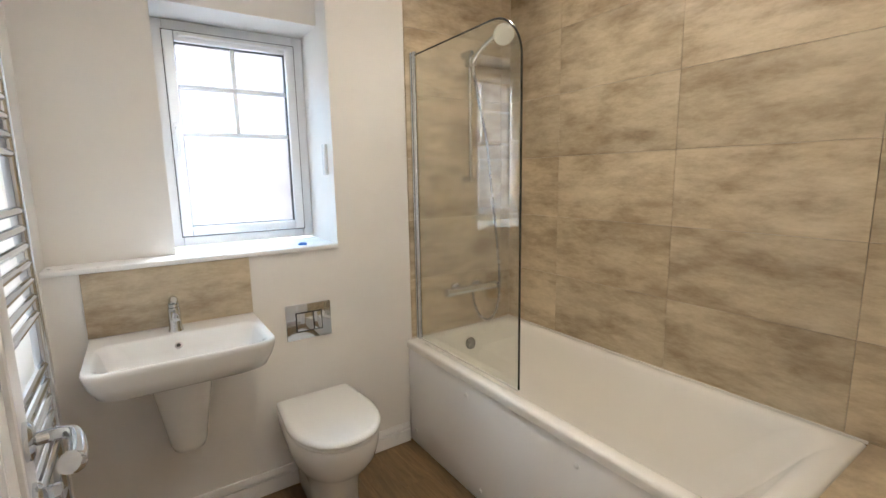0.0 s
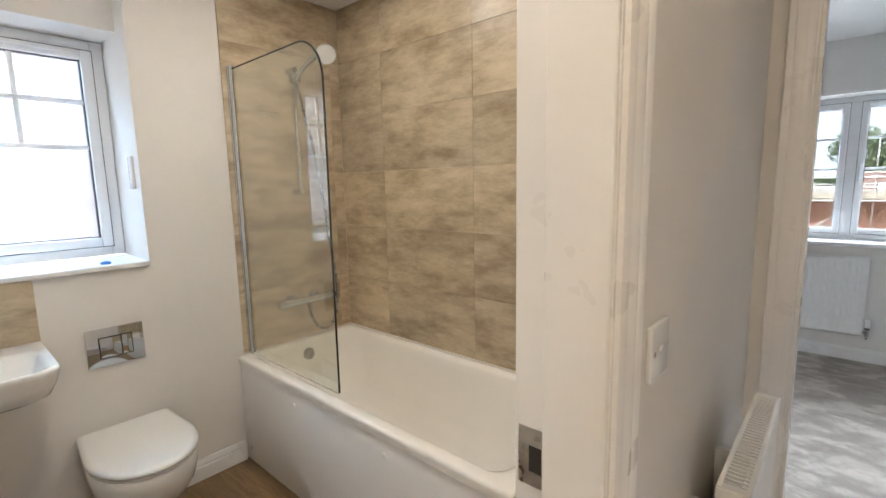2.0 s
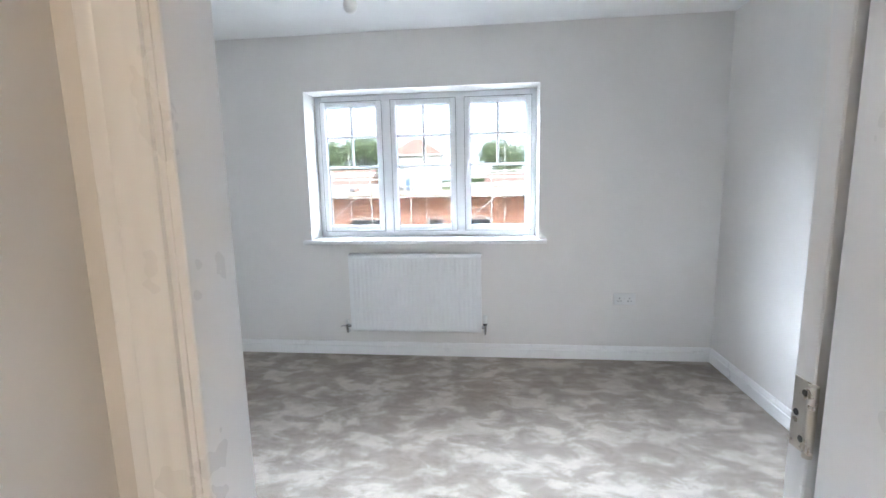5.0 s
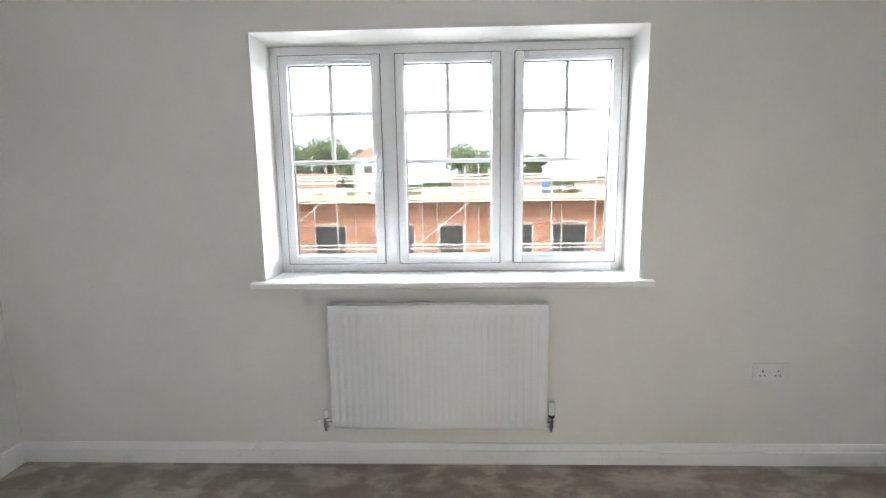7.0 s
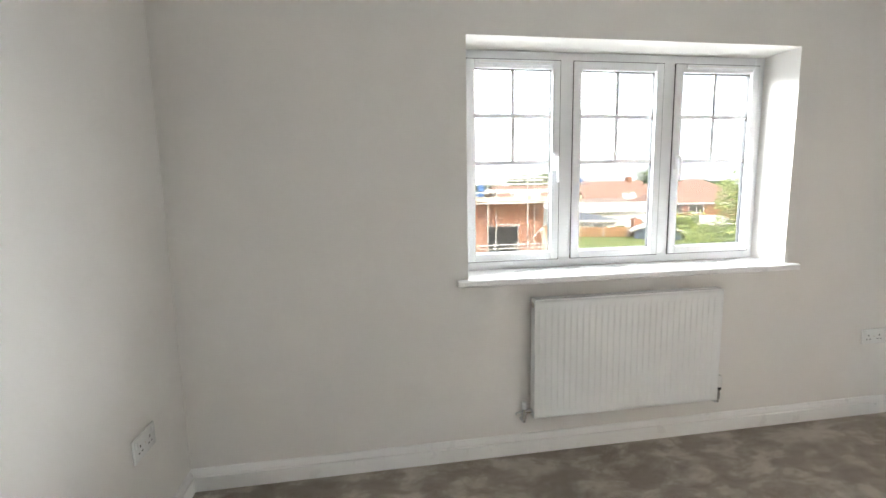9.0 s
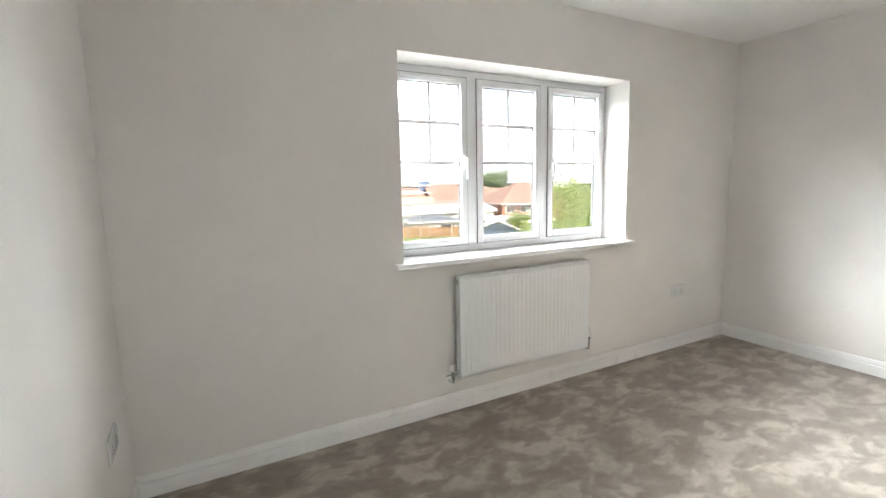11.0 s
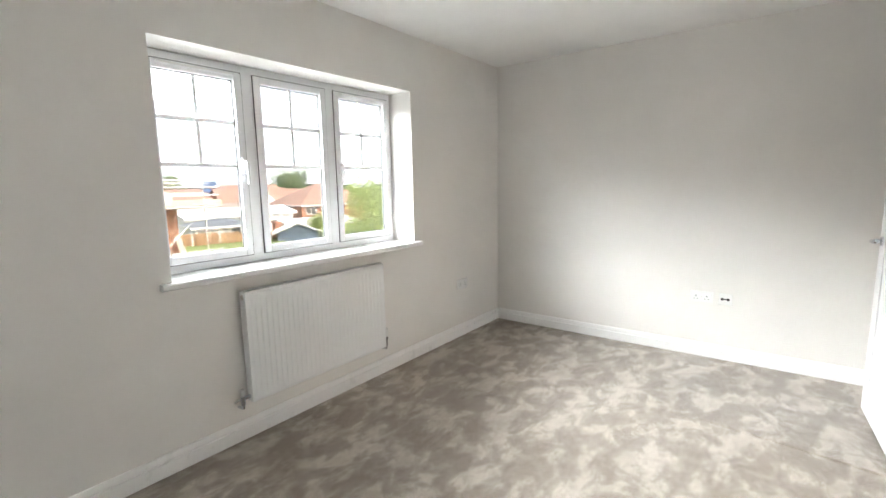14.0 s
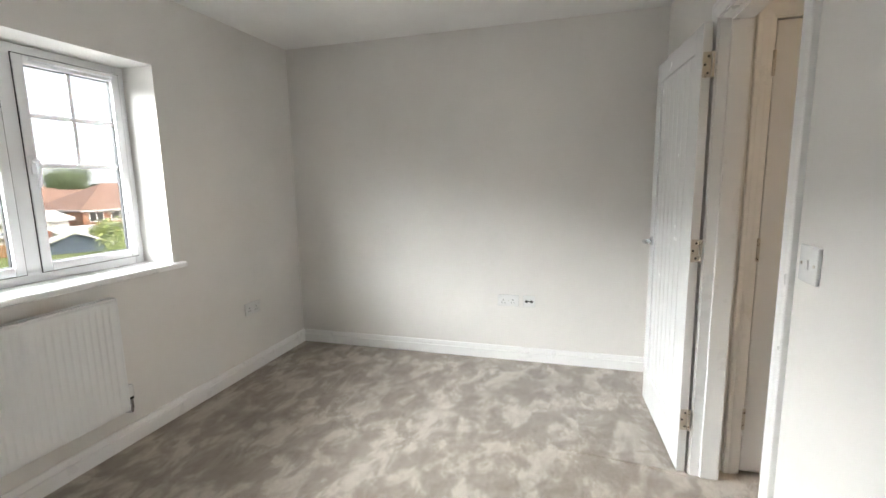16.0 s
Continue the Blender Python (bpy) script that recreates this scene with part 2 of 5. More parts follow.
SHEDBLUE = rough_surface("slate_blue_boarding", (0.10, 0.13, 0.19), (0.15, 0.19, 0.26), 3.0, 0.6)
FENCE = rough_surface("orange_brown_fence", (0.28, 0.15, 0.08), (0.40, 0.24, 0.13), 4.0)
GRASS = rough_surface("rough_grass_and_earth", (0.06, 0.09, 0.025), (0.17, 0.17, 0.07), 0.5, 0.95)
LAWN = rough_surface("bright_lawn_grass", (0.11, 0.16, 0.04), (0.26, 0.28, 0.10), 1.2, 0.95)
TARMAC = rough_surface("pale_concrete", (0.30, 0.29, 0.27), (0.42, 0.41, 0.38), 0.7)
# Near-black stands in for shade behind windows; the dark posts use it too.
DARKPANE = rough_surface("opening_shade_and_dark_post", (0.02, 0.02, 0.022), (0.05, 0.05, 0.05), 2.0, 0.4)
BARK = rough_surface("brown_bark", (0.06, 0.045, 0.03), (0.13, 0.10, 0.07), 8.0)
FARHILL = rough_surface("distant_wood_green", (0.035, 0.06, 0.03), (0.08, 0.11, 0.05), 0.2, 0.95)


def foliage(name, a, c):
    m, n, l, b = material(name, 0.6)
    g = n.new("ShaderNodeNewGeometry")
    col = ramp(n, l, g.outputs["Random Per Island"], [(0.0, a), (1.0, c)])
    l.new(col, b.inputs["Base Color"])
    tr, mx = n.new("ShaderNodeBsdfTranslucent"), n.new("ShaderNodeMixShader")
    l.new(col, tr.inputs["Color"])
    mx.inputs[0].default_value = 0.4
    l.new(b.outputs[0], mx.inputs[1])
    l.new(tr.outputs[0], mx.inputs[2])
    l.new(mx.outputs[0], n["Material Output"].inputs["Surface"])
    return m


LEAF = foliage("light_green_leaves", (0.10, 0.16, 0.035), (0.50, 0.55, 0.20))
# Greens lifted well above real foliage: distance haze is put into the colour.
LEAFHAZE = foliage("haze_lightened_leaves", (0.12, 0.17, 0.085), (0.38, 0.45, 0.25))


# ---- mesh helpers ----
def finish(name, bm, mat, smooth=35):
    bmesh.ops.recalc_face_normals(bm, faces=bm.faces)
    me = bpy.data.meshes.new(name)
    bm.to_mesh(me)
    bm.free()
    me.materials.append(mat)
    if smooth:
        me.polygons.foreach_set("use_smooth", [True] * len(me.polygons))
        me.set_sharp_from_angle(angle=radians(smooth))
    return me


def thing(name, label, category, m=None, group="", kind=""):
    ob = new(name)
    ob.empty_display_size = 0.05
    if m is not None:
        ob.matrix_world = m
    return tagged(ob, label, category, group, kind)


def part(name, bm, mat, parent=None, label="", smooth=35):
    ob = new(name, finish(name, bm, mat, smooth))
    if parent is not None:
        ob.parent = parent
    if label:
        tagged(ob, label)
    return ob


def solid(name, bm, mat, label, category, group="", kind=""):
    return tagged(new(name, finish(name, bm, mat)), label, category, group, kind)


def add_box(bm, x0, x1, y0, y1, z0, z1, bevel=0.0, seg=2):
    v = [bm.verts.new(p) for p in ((x0, y0, z0), (x1, y0, z0), (x1, y1, z0), (x0, y1, z0), (x0, y0, z1), (x1, y0, z1), (x1, y1, z1), (x0, y1, z1))]
    f = [bm.faces.new([v[i] for i in q]) for q in ((0, 3, 2, 1), (4, 5, 6, 7), (0, 1, 5, 4), (1, 2, 6, 5), (2, 3, 7, 6), (3, 0, 4, 7))]
    if bevel:
        es = list({e for q in f for e in q.edges})
        bmesh.ops.bevel(bm, geom=es, offset=bevel, segments=seg, affect='EDGES', profile=0.5)
    return bm


def boxed(*a, **k):
    return add_box(bmesh.new(), *a, **k)


def add_tube(bm, pts, radii, seg=14, caps=True, flat=1.0):
    """A round bar along points; radii one number or one for each point; flat squeezes it in its second direction."""
    pts = [Vector(p) for p in pts]
    if not hasattr(radii, "__len__"):
        radii = [radii] * len(pts)
    rings, up = [], None
    for i, p in enumerate(pts):
        d = (pts[min(i + 1, len(pts) - 1)] - pts[max(i - 1, 0)]).normalized()
        if up is None:
            up = d.orthogonal().normalized()
        up = (up - d * up.dot(d)).normalized()
        side = d.cross(up)
        rings.append([bm.verts.new(p + (up * math.cos(a) + side * math.sin(a) * flat) * radii[i]) for a in (2 * math.pi * k / seg for k in range(seg))])
    for a, b in zip(rings, rings[1:]):
        for k in range(seg):
            bm.faces.new((a[k], a[(k + 1) % seg], b[(k + 1) % seg], b[k]))
    if caps:
        bm.faces.new(rings[0][::-1])
        bm.faces.new(rings[-1])
    return bm


def tube(*a, **k):
    return add_tube(bmesh.new(), *a, **k)


def smooth_line(pts, n=6):
    """Catmull-Rom points through the given ones."""
    p = [Vector(q) for q in pts]
    p = [2 * p[0] - p[1]] + p + [2 * p[-1] - p[-2]]
    out = []
    for i in range(1, len(p) - 2):
        for k in range(n):
            t = k / n
            a, b, c, d = p[i - 1:i + 3]
            out.append(0.5 * (2 * b + (c - a) * t + (2 * a - 5 * b + 4 * c - d) * t * t + (3 * b - a - 3 * c + d) * t ** 3))
    return out + [p[-2]]


def add_prism(bm, outline, y0, y1, axis="y"):
    """A flat outline of (a, b) pairs given depth along an axis."""
    def at(a, b, d):
        return {"y": (a, d, b), "x": (d, a, b), "z": (a, b, d)}[axis]
    lo = [bm.verts.new(at(a, b, y0)) for a, b in outline]
    hi = [bm.verts.new(at(a, b, y1)) for a, b in outline]
    bm.faces.new(lo)
    bm.faces.new(hi[::-1])
    n = len(outline)
    for i in range(n):
        bm.faces.new((lo[i], hi[i], hi[(i + 1) % n], lo[(i + 1) % n]))
    return bm


def prism(*a, **k):
    return add_prism(bmesh.new(), *a, **k)


def moulding(p, q, out, up, section, m0=0.0, m1=0.0):
    """A strip with the section (outwards, upwards) from p to q; m0 and m1 mitre its ends."""
    bm = bmesh.new()
    p, q, out, up = Vector(p), Vector(q), Vector(out), Vector(up)
    d = (q - p).normalized()
    a = [bm.verts.new(p + out * s + up * h + d * (m0 * h)) for s, h in section]
    b = [bm.verts.new(q + out * s + up * h + d * (m1 * h)) for s, h in section]
    n = len(section)
    for i in range(n):
        bm.faces.new((a[i], a[(i + 1) % n], b[(i + 1) % n], b[i]))
    bm.faces.new(a[::-1])
    bm.faces.new(b)
    return bm


def lathe(profile, seg=28):
    """A turned body about z from (radius, height) pairs."""
    bm = bmesh.new()
    rings = []
    for r, z in profile:
        rings.append([bm.verts.new((r * math.cos(a), r * math.sin(a), z)) for a in (2 * math.pi * k / seg for k in range(seg))] if r > 1e-6 else [bm.verts.new((0, 0, z))])
    for a, b in zip(rings, rings[1:]):
        for k in range(seg):
            q = [a[k % len(a)], a[(k + 1) % len(a)], b[(k + 1) % len(b)], b[k % len(b)]]
            q = list(dict.fromkeys(q))
            if len(q) > 2:
                bm.faces.new(q)
    return bm


def moved(bm, m):
    bmesh.ops.transform(bm, matrix=m, verts=bm.verts)
    return bm


def loft(rings, cap0=True, cap1=True):
    """Skin over closed rings of equal length."""
    bm = bmesh.new()
    vs = [[bm.verts.new(p) for p in r] for r in rings]
    n = len(vs[0])
    for a, b in zip(vs, vs[1:]):
        for k in range(n):
            bm.faces.new((a[k], a[(k + 1) % n], b[(k + 1) % n], b[k]))
    if cap0:
        bm.faces.new(vs[0][::-1])
    if cap1:
        bm.faces.new(vs[-1])
    return bm


def round_rect(x0, x1, y0, y1, r, z, n=6):
    """A ring with rounded corners; r may be four radii: (x0,y0), (x1,y0), (x1,y1), (x0,y1)."""
    r = [r] * 4 if not hasattr(r, "__len__") else r
    out = []
    for (cx, cy, a0), q in zip(((x0 + r[0], y0 + r[0], 180), (x1 - r[1], y0 + r[1], 270), (x1 - r[2], y1 - r[2], 0), (x0 + r[3], y1 - r[3], 90)), r):
        for k in range(n + 1):
            a = radians(a0 + 90 * k / n)
            out.append((cx + q * math.cos(a), cy + q * math.sin(a), z))
    return out


# ---- the shell: walls, floors, ceilings ----
H = 2.445
BX0, BX1, BY0, BY1 = -1.83, 2.50, 0.17, 3.0      # bedroom inner faces
WIN = (-0.517, 1.232, 0.926, 2.046)               # bedroom window opening x0 x1 z0 z1
HX0, HX1 = 0.43, 1.39                             # hall faces
AX0, AY0, AY1, AX1 = -1.70, -2.12, 0.04, 0.30     # bathroom faces
FB = -0.025                                       # bathroom floor level


def wall(name, label, pieces, mat=WALL):
    bm = bmesh.new()
    for p in pieces:
        add_box(bm, *p)
    return solid(name, bm, mat, label, "wall", kind="structure")


wall("wall_north", "matt white bedroom wall round a three-light window", [
    (BX0 - 0.3, WIN[0], BY1, 3.30, -0.25, H + 0.2), (WIN[1], BX1 + 0.12, BY1, 3.30, -0.25, H + 0.2),
    (WIN[0], WIN[1], BY1, 3.30, -0.25, WIN[2] - 0.002), (WIN[0], WIN[1], BY1, 3.30, WIN[3], H + 0.2)])
wall("wall_east", "matt white plain bedroom wall", [(BX1, BX1 + 0.12, 0.05, BY1, -0.25, H + 0.2)])
wall("wall_west", "matt white plain bedroom wall", [(BX0 - 0.3, BX0, 0.05, BY1, -0.25, H + 0.2)])
DX0, DX1, DH = 0.515, 1.345, 2.03                 # bedroom doorway in the rough wall
wall("wall_south", "matt white bedroom wall with a doorway to the hall", [
    (BX0, DX0, 0.06, BY0, -0.25, H + 0.2), (DX1, BX1, 0.06, BY0, -0.25, H + 0.2), (DX0, DX1, 0.06, BY0, DH, H + 0.2)])
# hall
BD0, BD1 = -1.93, -1.11                           # bathroom doorway in the rough wall
wall("wall_hall_west", "matt white hall wall beside the bathroom door", [
    (AX1, HX0, BD1, 0.06, -0.25, H + 0.2), (AX1, HX0, -3.4, BD0, -0.25, H + 0.2), (AX1, HX0, BD0, BD1, DH, H + 0.2)])
CD0, CD1 = -0.85, -0.02                           # cupboard doorway in the rough wall
wall("wall_hall_east", "matt white hall wall round a cupboard door", [
    (HX1, HX1 + 0.11, CD1, 0.06, -0.25, H + 0.2), (HX1, HX1 + 0.11, -3.4, CD0, -0.25, H + 0.2), (HX1, HX1 + 0.11, CD0, CD1, DH, H + 0.2),
    (HX1 + 0.11, HX1 + 0.7, CD1 - 0.02, 0.06, -0.25, H + 0.2), (HX1 + 0.11, HX1 + 0.7, CD0 - 0.1, CD0 - 0.02, -0.25, H + 0.2), (HX1 + 0.7, HX1 + 0.8, CD0 - 0.1, 0.06, -0.25, H + 0.2)])
wall("wall_hall_south", "matt white end wall of the hall", [(HX0, HX1, -3.4, -3.3, -0.25, H + 0.2)])
# bathroom: a boxed-out lower wall and pier, with the window set back above
LZ, LX = 1.112, -1.83
WB = (-1.70, -1.04, 2.115)                        # bathroom window y0 y1 head
wall("wall_bath_west", "matt white bathroom wall round a frosted window", [
    (-2.15, AX0, AY0, WB[1], -0.25, LZ - 0.02), (-2.15, AX0, WB[1], 0.06, -0.25, H + 0.2),
    (-2.15, LX, AY0, WB[0], LZ - 0.02, H + 0.2), (-2.15, LX, WB[0], WB[1], WB[2], H + 0.2)])
wall("wall_bath_south", "matt white bathroom wall behind a towel rail", [(-2.15, AX1, AY0 - 0.1, AY0, -0.25, H + 0.2)])

solid("floor_bath_base", boxed(-2.15, 0.36, AY0, 0.06, -0.25, FB - 0.012), GROUT, "grey screed under the bathroom floor", "floor", kind="structure")
bm = bmesh.new()
add_box(bm, BX0, BX1, 0.115, BY1, -0.25, 0.0)
add_box(bm, 0.365, HX1 + 0.7, -3.3, 0.115, -0.25, 0.0)
solid("floor", bm, CARPET, "brushed taupe cut-pile carpet through bedroom and hall", "carpet", kind="structure")
for nm, b4 in (("ceiling_bedroom", (BX0, BX1, BY0, BY1)), ("ceiling_hall", (HX0, HX1 + 0.7, -3.3, 0.06)), ("ceiling_bath", (-1.83, AX1, AY0, 0.06))):
    solid(nm, boxed(b4[0], b4[1], b4[2], b4[3], H, H + 0.2), CEIL, "matt white plastered ceiling", "ceiling", kind="structure")
# unseen slab over the rooms, added to keep sun and sky light out
solid("top_light_block", boxed(-2.3, 2.8, -3.6, 3.35, H + 0.2, H + 0.5), ROOFGREY, "unseen grey slab that keeps outside light off the rooms", "roof", kind="structure")

# carpet seam: a low ridge in the pile
ridge = bmesh.new()
for i in range(13):
    t0 = i / 12
    x, y = 1.305 + 0.105 * t0 + 0.006 * math.sin(5 * t0), 0.19 + 0.76 * t0
    add_tube(ridge, [(x, y, -0.003), (x + 0.009, y + 0.066, -0.003)], 0.012 * (1 - 0.6 * t0), 8)
solid("carpet_seam", ridge, CARPET, "raised taupe seam in the bedroom carpet", "carpet seam", kind="structure")

# ---- skirting ----
SKIRT = [(0, 0), (0.0165, 0), (0.0165, 0.068), (0.0105, 0.0715), (0.0105, 0.0765), (0.0135, 0.079), (0.0135, 0.084), (0.009, 0.095), (0.0075, 0.104), (0, 0.107)]


def skirting(p, q, out):
    return solid("baseboard", moulding(p, q, out, (0, 0, 1), SKIRT), SATIN, "white satin skirting board with moulded top", "skirting board", kind="structure")


skirting((BX0, BY1, 0), (BX1, BY1, 0), (0, -1, 0))
skirting((BX1, BY0, 0), (BX1, BY1 - 0.018, 0), (-1, 0, 0))
skirting((BX0, BY0, 0), (BX0, BY1 - 0.018, 0), (1, 0, 0))
skirting((BX0 + 0.016, BY0, 0), (0.459, BY0, 0), (0, 1, 0))
skirting((1.401, BY0, 0), (BX1 - 0.016, BY0, 0), (0, 1, 0))
skirting((HX0, -1.03, 0), (HX0, 0.038, 0), (1, 0, 0))
skirting((HX0, -3.3, 0), (HX0, -2.01, 0), (1, 0, 0))
skirting((HX1, -3.3, 0), (HX1, -0.93, 0), (-1, 0, 0))
skirting((AX0, AY0, FB), (AX0, -0.684, FB), (1, 0, 0))
skirting((AX0 + 0.016, AY0, FB), (AX1, AY0, FB), (0, 1, 0))

# ---- door linings, stops and architraves ----
ARCH = [(0, 0), (0.0, 0.068), (0.014, 0.068), (0.017, 0.064), (0.017, 0.050), (0.0145, 0.046), (0.0155, 0.040), (0.0165, 0.028), (0.013, 0.020), (0.0135, 0.012), (0.011, 0.004), (0.010, 0)]


def lining_x(name, x0, x1, y0, y1, h, stop):
    """Lining of a doorway in a wall that runs along x."""
    bm = bmesh.new()
    add_box(bm, x0, x0 + 0.03, y0, y1, 0, h, 0.001, 1)
    add_box(bm, x1 - 0.03, x1, y0, y1, 0, h, 0.001, 1)
    add_box(bm, x0 + 0.03, x1 - 0.03, y0, y1, h - 0.03, h, 0.001, 1)
    for a, b in ((x0 + 0.03, x0 + 0.042), (x1 - 0.042, x1 - 0.03)):
        add_box(bm, a, b, stop[0], stop[1], 0, h - 0.03, 0.002, 1)
    add_box(bm, x0 + 0.042, x1 - 0.042, stop[0], stop[1], h - 0.042, h - 0.03, 0.002, 1)
    return solid(name, bm, SATIN, "white satin door lining with stops", "door lining", kind="structure")


def lining_y(name, y0, y1, x0, x1, h, stop, z=0.0):
    bm = bmesh.new()
    add_box(bm, x0, x1, y0, y0 + 0.03, z, h, 0.001, 1)
    add_box(bm, x0, x1, y1 - 0.03, y1, z, h, 0.001, 1)
    add_box(bm, x0, x1, y0 + 0.03, y1 - 0.03, h - 0.03, h, 0.001, 1)
    for a, b in ((y0 + 0.03, y0 + 0.042), (y1 - 0.042, y1 - 0.03)):
        add_box(bm, stop[0], stop[1], a, b, z, h - 0.03, 0.002, 1)
    add_box(bm, stop[0], stop[1], y0 + 0.042, y1 - 0.042, h - 0.042, h - 0.03, 0.002, 1)
    return solid(name, bm, SATIN, "white satin door lining with stops", "door lining", kind="structure")


lining_x("door_lining_bedroom", DX0, DX1, 0.057, 0.173, DH, (0.057, 0.132))
lining_y("door_lining_bath", BD0, BD1, AX1 - 0.003, HX0 + 0.003, DH, (0.345, HX0 + 0.003))
lining_y("door_lining_cupboard", CD0, CD1, HX1 - 0.003, HX1 + 0.11, DH, (HX1 + 0.036, HX1 + 0.11))


def architrave(a, b, base, top, out, along, right=0.068):
    """Two uprights and a head round an opening from a to b, on a wall with the outward side out."""
    al, o = Vector(along), Vector(out)
    w0 = Vector(base)
    rev = [(s, h) for s, h in ARCH]
    def strip(p, q, up, m0, m1):
        solid("trim", moulding(p, q, o, up, rev, m0, m1), SATIN, "white satin moulded architrave round a doorway", "architrave", kind="structure")
    strip(w0 + al * a, w0 + al * a + Vector((0, 0, top)), -al, 0, 1.0)
    k = right / 0.068
    strip(w0 + al * b, w0 + al * b + Vector((0, 0, top)), al * k, 0, 1.0)
    strip(w0 + al * a + Vector((0, 0, top)), w0 + al * b + Vector((0, 0, top)), Vector((0, 0, 1)), -1.0, k)


architrave(DX0 + 0.022, DX1 - 0.022, (0, 0.06, 0), DH - 0.022, (0, -1, 0), (1, 0, 0), 0.062)
architrave(DX0 + 0.022, DX1 - 0.022, (0, BY0, 0), DH - 0.022, (0, 1, 0), (1, 0, 0))
architrave(BD0 + 0.022, BD1 - 0.022, (HX0, 0, 0), DH - 0.022, (1, 0, 0), (0, 1, 0))
architrave(BD0 + 0.022, BD1 - 0.022, (AX1, 0, FB), DH - 0.022 - FB, (-1, 0, 0), (0, 1, 0))
architrave(CD0 + 0.022, CD1 - 0.022, (HX1, 0, 0), DH - 0.022, (-1, 0, 0), (0, 1, 0), 0.062)


# ---- windows ----
def ring_frame(bm, x0, x1, z0, z1, w, y0, y1, bevel=0.004, foot=None):
    """A rectangular frame of bars of width w in the x-z plane."""
    f = w if foot is None else foot
    add_box(bm, x0, x0 + w, y0, y1, z0, z1, bevel)
    add_box(bm, x1 - w, x1, y0, y1, z0, z1, bevel)
    add_box(bm, x0 + w, x1 - w, y0, y1, z1 - w, z1, bevel)
    add_box(bm, x0 + w, x1 - w, y0, y1, z0, z0 + f, bevel)
    return bm


def casement(parent, x0, x1, z0, z1, yf, handle, glass, vent, bars):
    """A casement with inner face at yf, applied glazing bars, five panes, a handle and a trickle vent."""
    w = 0.044
    sash = part("sash", ring_frame(bmesh.new(), x0, x1, z0, z1, w, yf, yf + 0.05, 0.006), UPVC, parent)
    gx0, gx1, gz0, gz1 = x0 + w, x1 - w, z0 + w, z1 - w
    part("gasket", ring_frame(bmesh.new(), gx0 - 0.001, gx1 + 0.001, gz0 - 0.001, gz1 + 0.001, 0.005, yf + 0.020, yf + 0.0365, 0), RUBBER, sash, "thin dark glazing gasket")
    # Thin dark line that edges the sash.
    part("sash_line", ring_frame(bmesh.new(), x0 - 0.0025, x1 + 0.0025, z0 - 0.0025, z1 + 0.0025, 0.0022, yf + 0.006, yf + 0.0125, 0), RUBBER, sash, "thin dark line round the sash")
    gl, gh1, gh2 = 0.5 * (gx0 + gx1), bars[0], bars[1]
    for a, b, c, d in ((gx0, gx1, gh2 - 0.010, gh2 + 0.010), (gx0, gx1, gh1 - 0.010, gh1 + 0.010), (gl - 0.010, gl + 0.010, gh2 + 0.010, gh1 - 0.010), (gl - 0.010, gl + 0.010, gh1 + 0.010, gz1)):
        part("glazing_bar", boxed(a, b, yf + 0.024, yf + 0.036, c, d, bevel=0.004), UPVC, sash)
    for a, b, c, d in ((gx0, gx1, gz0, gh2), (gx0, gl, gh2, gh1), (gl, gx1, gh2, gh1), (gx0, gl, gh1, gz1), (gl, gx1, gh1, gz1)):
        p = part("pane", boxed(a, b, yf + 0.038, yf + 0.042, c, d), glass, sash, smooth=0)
        # Shadow off: lamp light enters past the pane's darkening.
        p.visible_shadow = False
    if handle:
        hx = x1 - 0.022 if handle > 0 else x0 + 0.022
        bm = boxed(hx - 0.013, hx + 0.013, yf - 0.012, yf, bars[1] - 0.045, bars[1] + 0.045, bevel=0.004)
        h = part("handle", bm, UPVC, sash)
        part("lever", tube(smooth_line([(hx, yf - 0.008, bars[1] + 0.02), (hx, yf - 0.035, bars[1] + 0.015), (hx, yf - 0.04, bars[1] - 0.02), (hx + 0.004 * handle, yf - 0.034, bars[1] - 0.105)]), [0.009] * 12 + [0.008] * 7, 10), UPVC, h)
    if vent:
        bm = boxed(x0 + 0.06, x1 - 0.045, yf - 0.014, yf, z1 - 0.026, z1 - 0.004, bevel=0.004)
        v = part("trickle_vent", bm, UPVC, sash)
        part("vent_slot", boxed(x0 + 0.075, x1 - 0.06, yf - 0.0155, yf - 0.0135, z1 - 0.018, z1 - 0.014), SEAL, v)
    return sash


FY = 3.203
w1 = thing("window_1", "white plastic three-light casement window above a radiator", "window", kind="structure")
bm = ring_frame(bmesh.new(), WIN[0] + 0.002, WIN[1] - 0.002, WIN[2] + 0.002, WIN[3] - 0.002, 0.052, FY + 0.012, FY + 0.075, 0.005)
for mx in (0.063, 0.646):
    add_box(bm, mx - 0.045, mx + 0.045, FY + 0.012, FY + 0.075, WIN[2] + 0.05, WIN[3] - 0.05, 0.005)
part("window_frame", bm, UPVC, w1)
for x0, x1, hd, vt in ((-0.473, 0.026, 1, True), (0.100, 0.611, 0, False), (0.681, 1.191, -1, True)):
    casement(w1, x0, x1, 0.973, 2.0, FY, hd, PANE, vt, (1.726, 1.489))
sill = bmesh.new()
add_prism(sill, [(2.955, 0.902), (2.962, 0.896), (FY + 0.02, 0.896), (FY + 0.02, 0.9275), (2.962, 0.9275), (2.955, 0.921)], WIN[0] + 0.002, WIN[1] - 0.002, "x")
add_prism(sill, [(2.955, 0.902), (2.962, 0.896), (2.998, 0.896), (2.998, 0.9275), (2.962, 0.9275), (2.955, 0.921)], WIN[0] - 0.055, WIN[0] + 0.002, "x")
